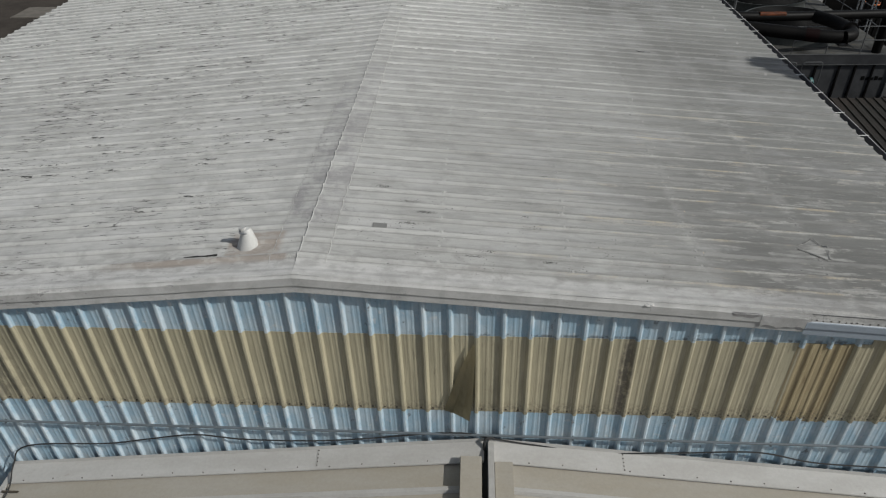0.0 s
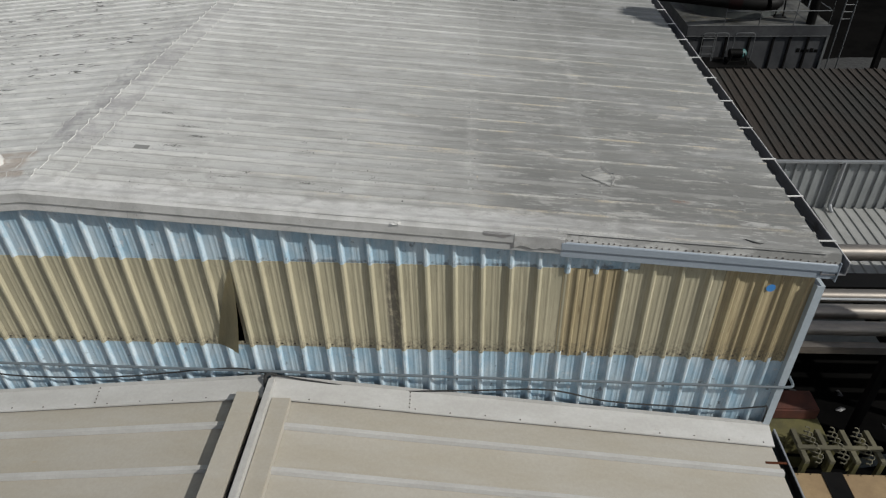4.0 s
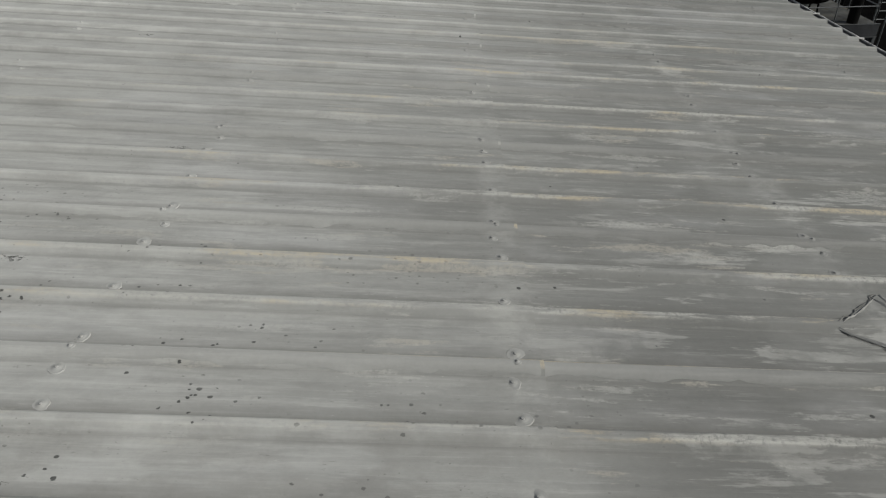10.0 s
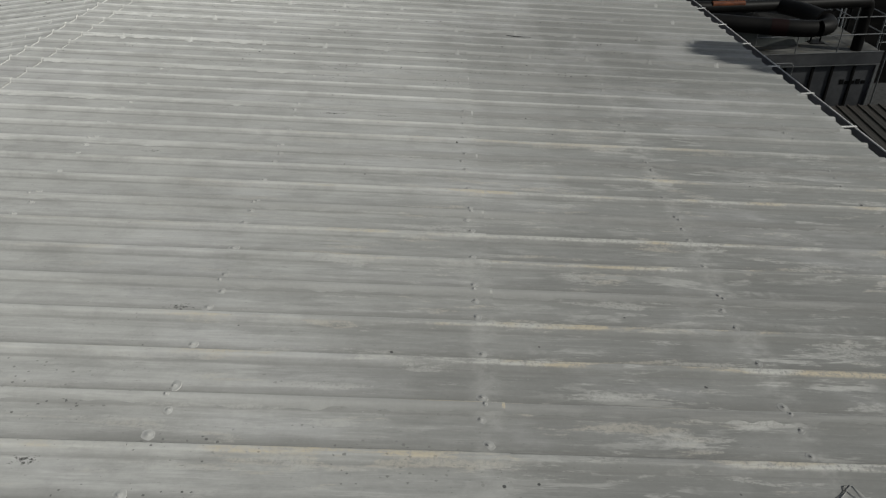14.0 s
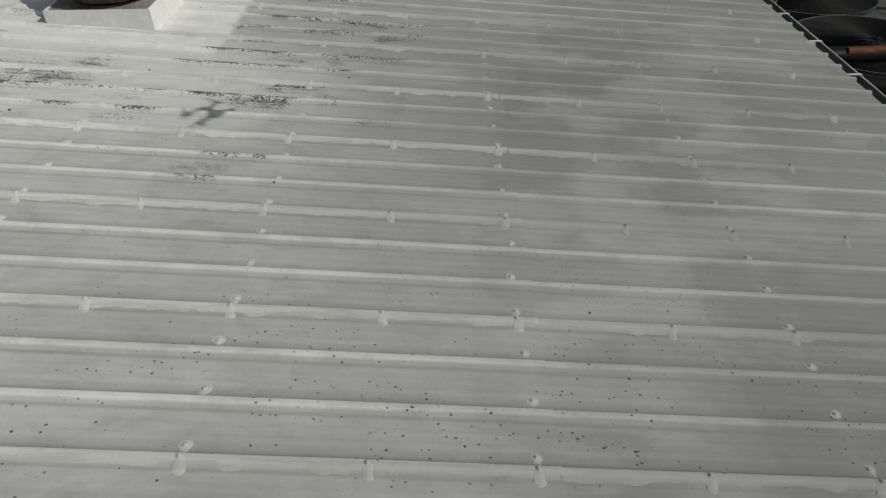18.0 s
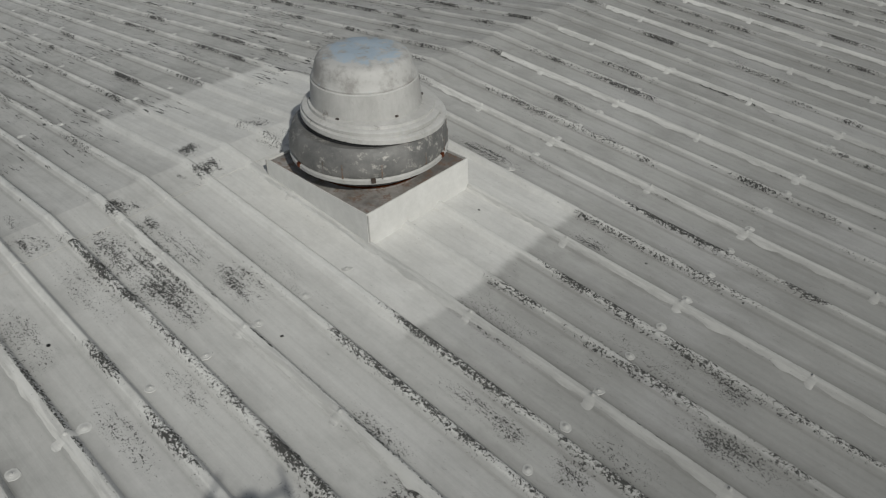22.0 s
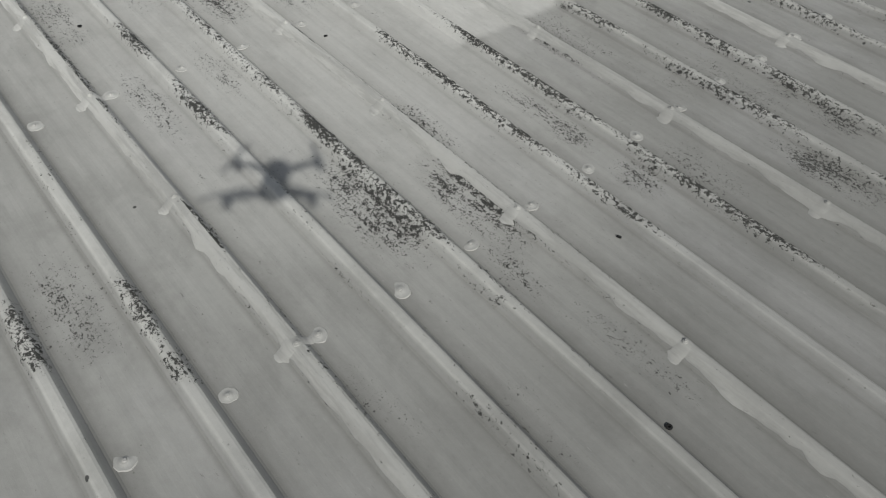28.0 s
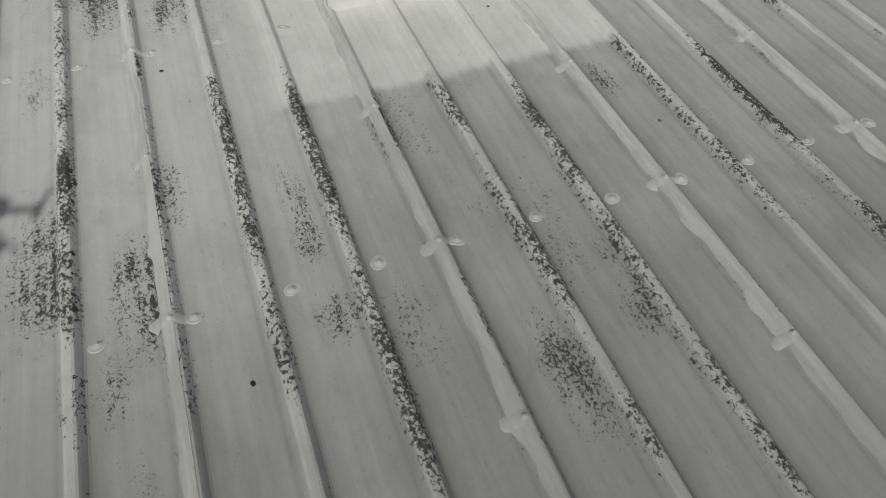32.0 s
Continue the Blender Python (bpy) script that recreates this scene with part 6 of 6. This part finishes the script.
part("brace", tube(bmesh.new(), [Vector((14.0, 8.7, 0.7)) - o3, Vector((16.6, 8.5, -1.6)) - o3], 0.09, 8), TOWER_RAIL, rack)
leaner = part("grey_strut", boxed((-0.09, -0.09, -2.2), (0.09, 0.09, 2.2), 0.01), CONDUIT)
leaner.matrix_basis = pose(15.0, 3.9, -0.75, 24, 30, 0)
tagged(leaner, "grey steel strut leaning in the yard", "strut")

# ---- yard clutter ----
OLIVE = worn("olive_yellow_paint", (0.10, 0.09, 0.035), (0.06, 0.055, 0.025), 0.6, dirt=(0.05, 0.045, 0.03))
crate = base("parts_crate", "olive crate with a rusty red lid", "crate", (12.3, 5.3, GZ))
part("crate_body", boxed((-0.75, -0.6, 0), (0.75, 0.6, 1.0), 0.02), OLIVE, crate)
part("lid", boxed((-0.7, 0.05, 1.0), (0.7, 0.7, 1.35), 0.04), worn("rusty_red", (0.085, 0.027, 0.017), (0.05, 0.02, 0.015), 0.7), crate, "rusty red lid")
part("slot", boxed((-0.15, -0.612, 0.45), (0.25, -0.6, 0.55)), BLACK, crate)
bench = base("spring_rack", "olive steel rack with rows of coil springs", "rack", (12.9, 4.2, GZ))
PALE_OLIVE = worn("pale_olive_paint", (0.115, 0.105, 0.068), (0.07, 0.064, 0.042), 0.6)
for x in (-0.8, -0.25, 0.3, 0.85):
    part("rack_rail", boxed((x - 0.06, -0.35, 1.30), (x + 0.06, 0.55, 1.40), 0.01), PALE_OLIVE, bench)
    for y in (-0.3, 0.5):
        part("rack_leg", boxed((x - 0.05, y - 0.05, 0), (x + 0.05, y + 0.05, 1.30)), OLIVE, bench)
part("rack_bar", boxed((-0.9, -0.05, 1.40), (0.95, 0.05, 1.46)), PALE_OLIVE, bench)
for x in (-0.52, 0.03, 0.58):
    for j in range(6):
        y = -0.28 + 0.15 * j
        pts = [(x + 0.06 * math.cos(0.9 * i), y + 0.04 * math.sin(0.9 * i), 1.20 + 0.02 * i) for i in range(18)]
        part("coil", tube(bmesh.new(), pts, 0.014, 5), PALE_OLIVE, bench)
case = base("tan_case", "tan plywood case with a dark band on the ground", "case", (12.7, 3.1, GZ))
part("case_body", boxed((-1.2, -0.55, 0), (1.1, 0.55, 1.25), 0.02), worn("tan_plywood", (0.24, 0.17, 0.09), (0.19, 0.13, 0.07), 0.7), case)
part("case_band", boxed((-0.35, -0.57, 0), (0.1, 0.57, 1.27)), BLACK, case, "dark strap")
for i in range(9):
    part("case_nail", boxed((-1.15 + 0.27 * i, 0.50, 1.25), (-1.13 + 0.27 * i, 0.52, 1.262)), BLACK, case)
rnd = random.Random(5)
for i in range(14):
    bm = bmesh.new()
    n = 7
    loop = [bm.verts.new((rnd.uniform(0.1, 0.3) * math.cos(2 * math.pi * j / n), rnd.uniform(0.05, 0.15) * math.sin(2 * math.pi * j / n), rnd.uniform(0.0, 0.06))) for j in range(n)]
    mid = bm.verts.new((0, 0, 0.08))
    for j in range(n):
        bm.faces.new((loop[j], loop[(j + 1) % n], mid))
    sc = part("scrap", bm, worn("grey_plastic_scrap", (0.045, 0.045, 0.048), (0.02, 0.02, 0.02), 0.5) if i == 0 else bpy.data.materials["grey_plastic_scrap"])
    sc.location = (rnd.uniform(10.5, 15.5), rnd.uniform(5.5, 8.0), GZ)
    sc.scale = (0.7, 0.7, 0.7)
    sc.rotation_euler = (0, 0, rnd.uniform(0, 6))
    tagged(sc, "crumpled grey plastic scrap on the dark ground", "scrap", "yard scraps")

# ---- unseen things added for the shadows they throw on the roof ----
# stack stays out of view; its kind and place are assumed from its shadow
stack = base("exhaust_stack", "tall round dark steel stack, unseen, added for its shadow by the eave", "stack", (17.95, 3.75, GZ))
part("shaft", lathe([(0.55, 0.0), (0.55, 18.0)], 28), BLACK, stack, "", True)
part("stack_cap", lathe([(0.60, 18.0), (0.60, 18.2), (0.35, 18.75), (0.001, 18.85)], 28), BLACK, stack, "", True)
for a in (0, 120, 240):
    part("stay", boxed((0.5, -0.05, 0), (0.9, 0.05, 1.2)), BLACK, stack).rotation_euler = (0, 0, radians(a))

drone = base("hovering_drone", "small dark grey quadcopter hovering over the roof", "drone", Vector((2.40, 11.33, 7.80)) + SUN_WAY * 4.4)
drone.rotation_euler = (0, 0, radians(50))
drone.scale = (0.88, 0.88, 0.88)
DG = worn("drone_plastic", (0.10, 0.10, 0.105), (0.12, 0.12, 0.12), 0.5)
part("body", boxed((-0.048, -0.10, -0.04), (0.048, 0.11, 0.04), 0.015), DG, drone)
part("camera_gimbal", boxed((-0.025, 0.11, -0.045), (0.025, 0.15, 0.005), 0.01), DG, drone)
for sx, sy, ey in ((-1, 1, 0.105), (1, 1, 0.105), (-1, -1, -0.135), (1, -1, -0.135)):
    arm = part("arm", tube(bmesh.new(), [(0.035 * sx, 0.07 * sy, 0.0), (0.175 * sx, ey, 0.02)], [0.017, 0.012], 8), DG, drone)
    motor = part("motor", tube(bmesh.new(), [(0.175 * sx, ey, -0.02), (0.175 * sx, ey, 0.045)], 0.018, 10), DG, drone)
    bm = bmesh.new()
    turn = radians(20 * sx * sy + 90 * (sy > 0))
    for s in (0, math.pi):
        c, q = math.cos(turn + s), math.sin(turn + s)
        box_pts = [(0.0, -0.008), (0.06, -0.014), (0.115, -0.006), (0.118, 0.004), (0.05, 0.010), (0.0, 0.008)]
        bm.faces.new([bm.verts.new((0.175 * sx + c * u - q * v, ey + q * u + c * v, 0.05)) for u, v in box_pts])
    bmesh.ops.solidify(bm, geom=list(bm.faces), thickness=0.002)
    part("propeller", bm, DG, drone)

# ---- roof pieces, nearest and most numerous last ----
def cap_sheet(side, first=False):
    prof = ribbed(3, high=0.030)
    if first:
        prof = [(0.104, 0.0), (0.20, 0.0)] + [p for p in prof if p[0] > 0.22]
    return mesh_of("ridge_panel", *sheet(prof, [lambda u, v, x=x: (side * x, u, v + (0.0065 if side < 0 else 0.011) - abs(x) * FALL) for x in ((0.0, 0.31) if side < 0 else (0.31, 0.0))]))


CAP_R, CAP_L = cap_sheet(1), cap_sheet(-1)
OLD_KIND = {me: me.copy() for me in (UPPER, LOWER, LEFT, CAP_R, CAP_L)}
for k in range(STRIPS):
    for me in (UPPER, LOWER, LEFT, CAP_R, CAP_L) if k else (*EDGES, cap_sheet(1, True), cap_sheet(-1, True)):
        if me in (UPPER, EDGES[0]) and (k < 7 or 8 < k < 17):
            me = peeled_sheet(k)
        elif k > 8:
            me = OLD_KIND[me]
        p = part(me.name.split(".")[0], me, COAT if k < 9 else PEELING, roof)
        p.location = (0, ROOF_Y0 + k * WIDE, 0)
def cap_bead(x0, seed, lift, thick, wavy):
    """Sealant along the ridge or the edge of its cap, up and down over the ribs, thicker here and there."""
    pts, radii = [], []
    for n in range(-2, 27):
        c = RIB0 + n * PITCH
        if c < 0.2:
            continue
        for dy, dz in ((-0.115, 0), (-0.045, 0), (-0.015, 0.030), (0.015, 0.030), (0.045, 0), (0.115, 0)):
            xx = x0 + wavy * (0.012 * noise.noise((c + dy, seed, 0)) + 0.008 * noise.noise((9 * (c + dy), seed, 1)))
            pts.append((xx, c + dy, dz + lift - abs(xx) * FALL))
            radii.append(thick + 0.75 * thick * noise.noise((c * 4 + dy * 30, seed, 4)))
    return tube(bmesh.new(), pts, radii, 6)


part("ridge_bead", cap_bead(0.0, 2, 0.014, 0.0055, 0.3), SEAM, roof, "white sealant bead along the ridge", True)
part("cap_edge_bead", cap_bead(-0.318, 3, 0.004, 0.0030, 1.0), SEAM, roof, "thin sealant along the ridge cap's edge", True)
part("cap_edge_bead", cap_bead(0.322, 1, 0.006, 0.0045, 1.0), SEAM, roof, "white sealant along the ridge cap's edge", True)
SEAMS = [lap_seam(s) for s in range(6)]
for k in range(26):
    p = part("seam_sealant", SEAMS[k % 6], SEAM, roof, "brushed white sealant along a lap rib", True)
    p.location = (0, RIB0 + k * WIDE, 0)
DABS = [dab_mesh(s) for s in range(10)]
SMEARS, STITCHES = [smear_mesh(s, True) for s in range(6)], [smear_mesh(s + 20, False) for s in range(5)]
rnd = random.Random(3)
tilt = math.degrees(math.atan(FALL))
rest = bmesh.new()

def laid(name, me, x, y, turn, size, alone, lift=0.0):
    """Sealant on the roof at x, y: a part of its own, or joined to the rest."""
    m = pose(x, y, lift + roof_z(x) - RIDGE_Z + (0.005 if 0 < x < 4.65 else 0.0 if x > 0 else 0.002) + (0.0 if name == "screw_dab" else 0.0009), 0, tilt if x > 0 else -tilt, turn) @ Matrix.Diagonal((size, size if name == "screw_dab" else 1, 1, 1))
    if alone:
        rusty = name == "screw_dab" and math.hypot(x - 3.08, y - 11.69) < 0.05
        part(name, me.copy() if rusty else me, RUST_DAB if rusty else DAB if name == "screw_dab" else SMEAR, roof, "rust-stained sealant dab" if rusty else "").matrix_basis = m
        return
    start = len(rest.verts)
    rest.from_mesh(me)
    rest.verts.ensure_lookup_table()
    for v in rest.verts[start:]:
        v.co = m @ v.co


for col, x in enumerate((3.08, 4.60, 1.556, 6.10, 7.652, -1.5, -3.03, -4.55, -6.08, -7.6)):
    for n in range(-2, 76):
        if abs(x - 1.03) < 0.6 and 12.7 < RIB0 + n * PITCH < 13.9:
            continue
        xx = x + rnd.uniform(-0.014, 0.014)
        nearest = col < 4 and n < 56
        laid("screw_dab", DABS[rnd.randrange(10)], xx, RIB0 + 0.078 + PITCH * n + rnd.uniform(-0.010, 0.010), rnd.uniform(0, 360), rnd.uniform(0.85, 1.15), nearest)
        if n % 3 == 0 and x > 0 and n <= 20:
            laid("screw_dab", DABS[rnd.randrange(10)], xx + rnd.uniform(-0.03, 0.03), RIB0 - 0.074 + PITCH * n, rnd.uniform(0, 360), rnd.uniform(0.75, 1.0), nearest)
            laid("screw_dab", DABS[rnd.randrange(10)], xx + rnd.uniform(-0.01, 0.01), RIB0 + PITCH * n, rnd.uniform(0, 360), 0.5, nearest, 0.0325)
        if n % 3 == 0 and x > 0 and n > 20:
            laid("sealant_smear", SMEARS[rnd.randrange(6)], xx, RIB0 + PITCH * n, 0, rnd.uniform(0.94, 1.06), nearest)
# stitch screws on the lap ribs
for k in range(7, 26):
    for x in (0.80, 2.34, 3.83, 5.39, 6.89):
        laid("sealant_smear", STITCHES[rnd.randrange(5)], x + rnd.uniform(-0.06, 0.06), RIB0 + k * WIDE, 0, rnd.uniform(0.75, 0.95), k < 19)
far = part("screw_dabs_rest", rest, DAB, roof, "white sealant dabs over roof screws", True)
tagged(far, kind="stuff")
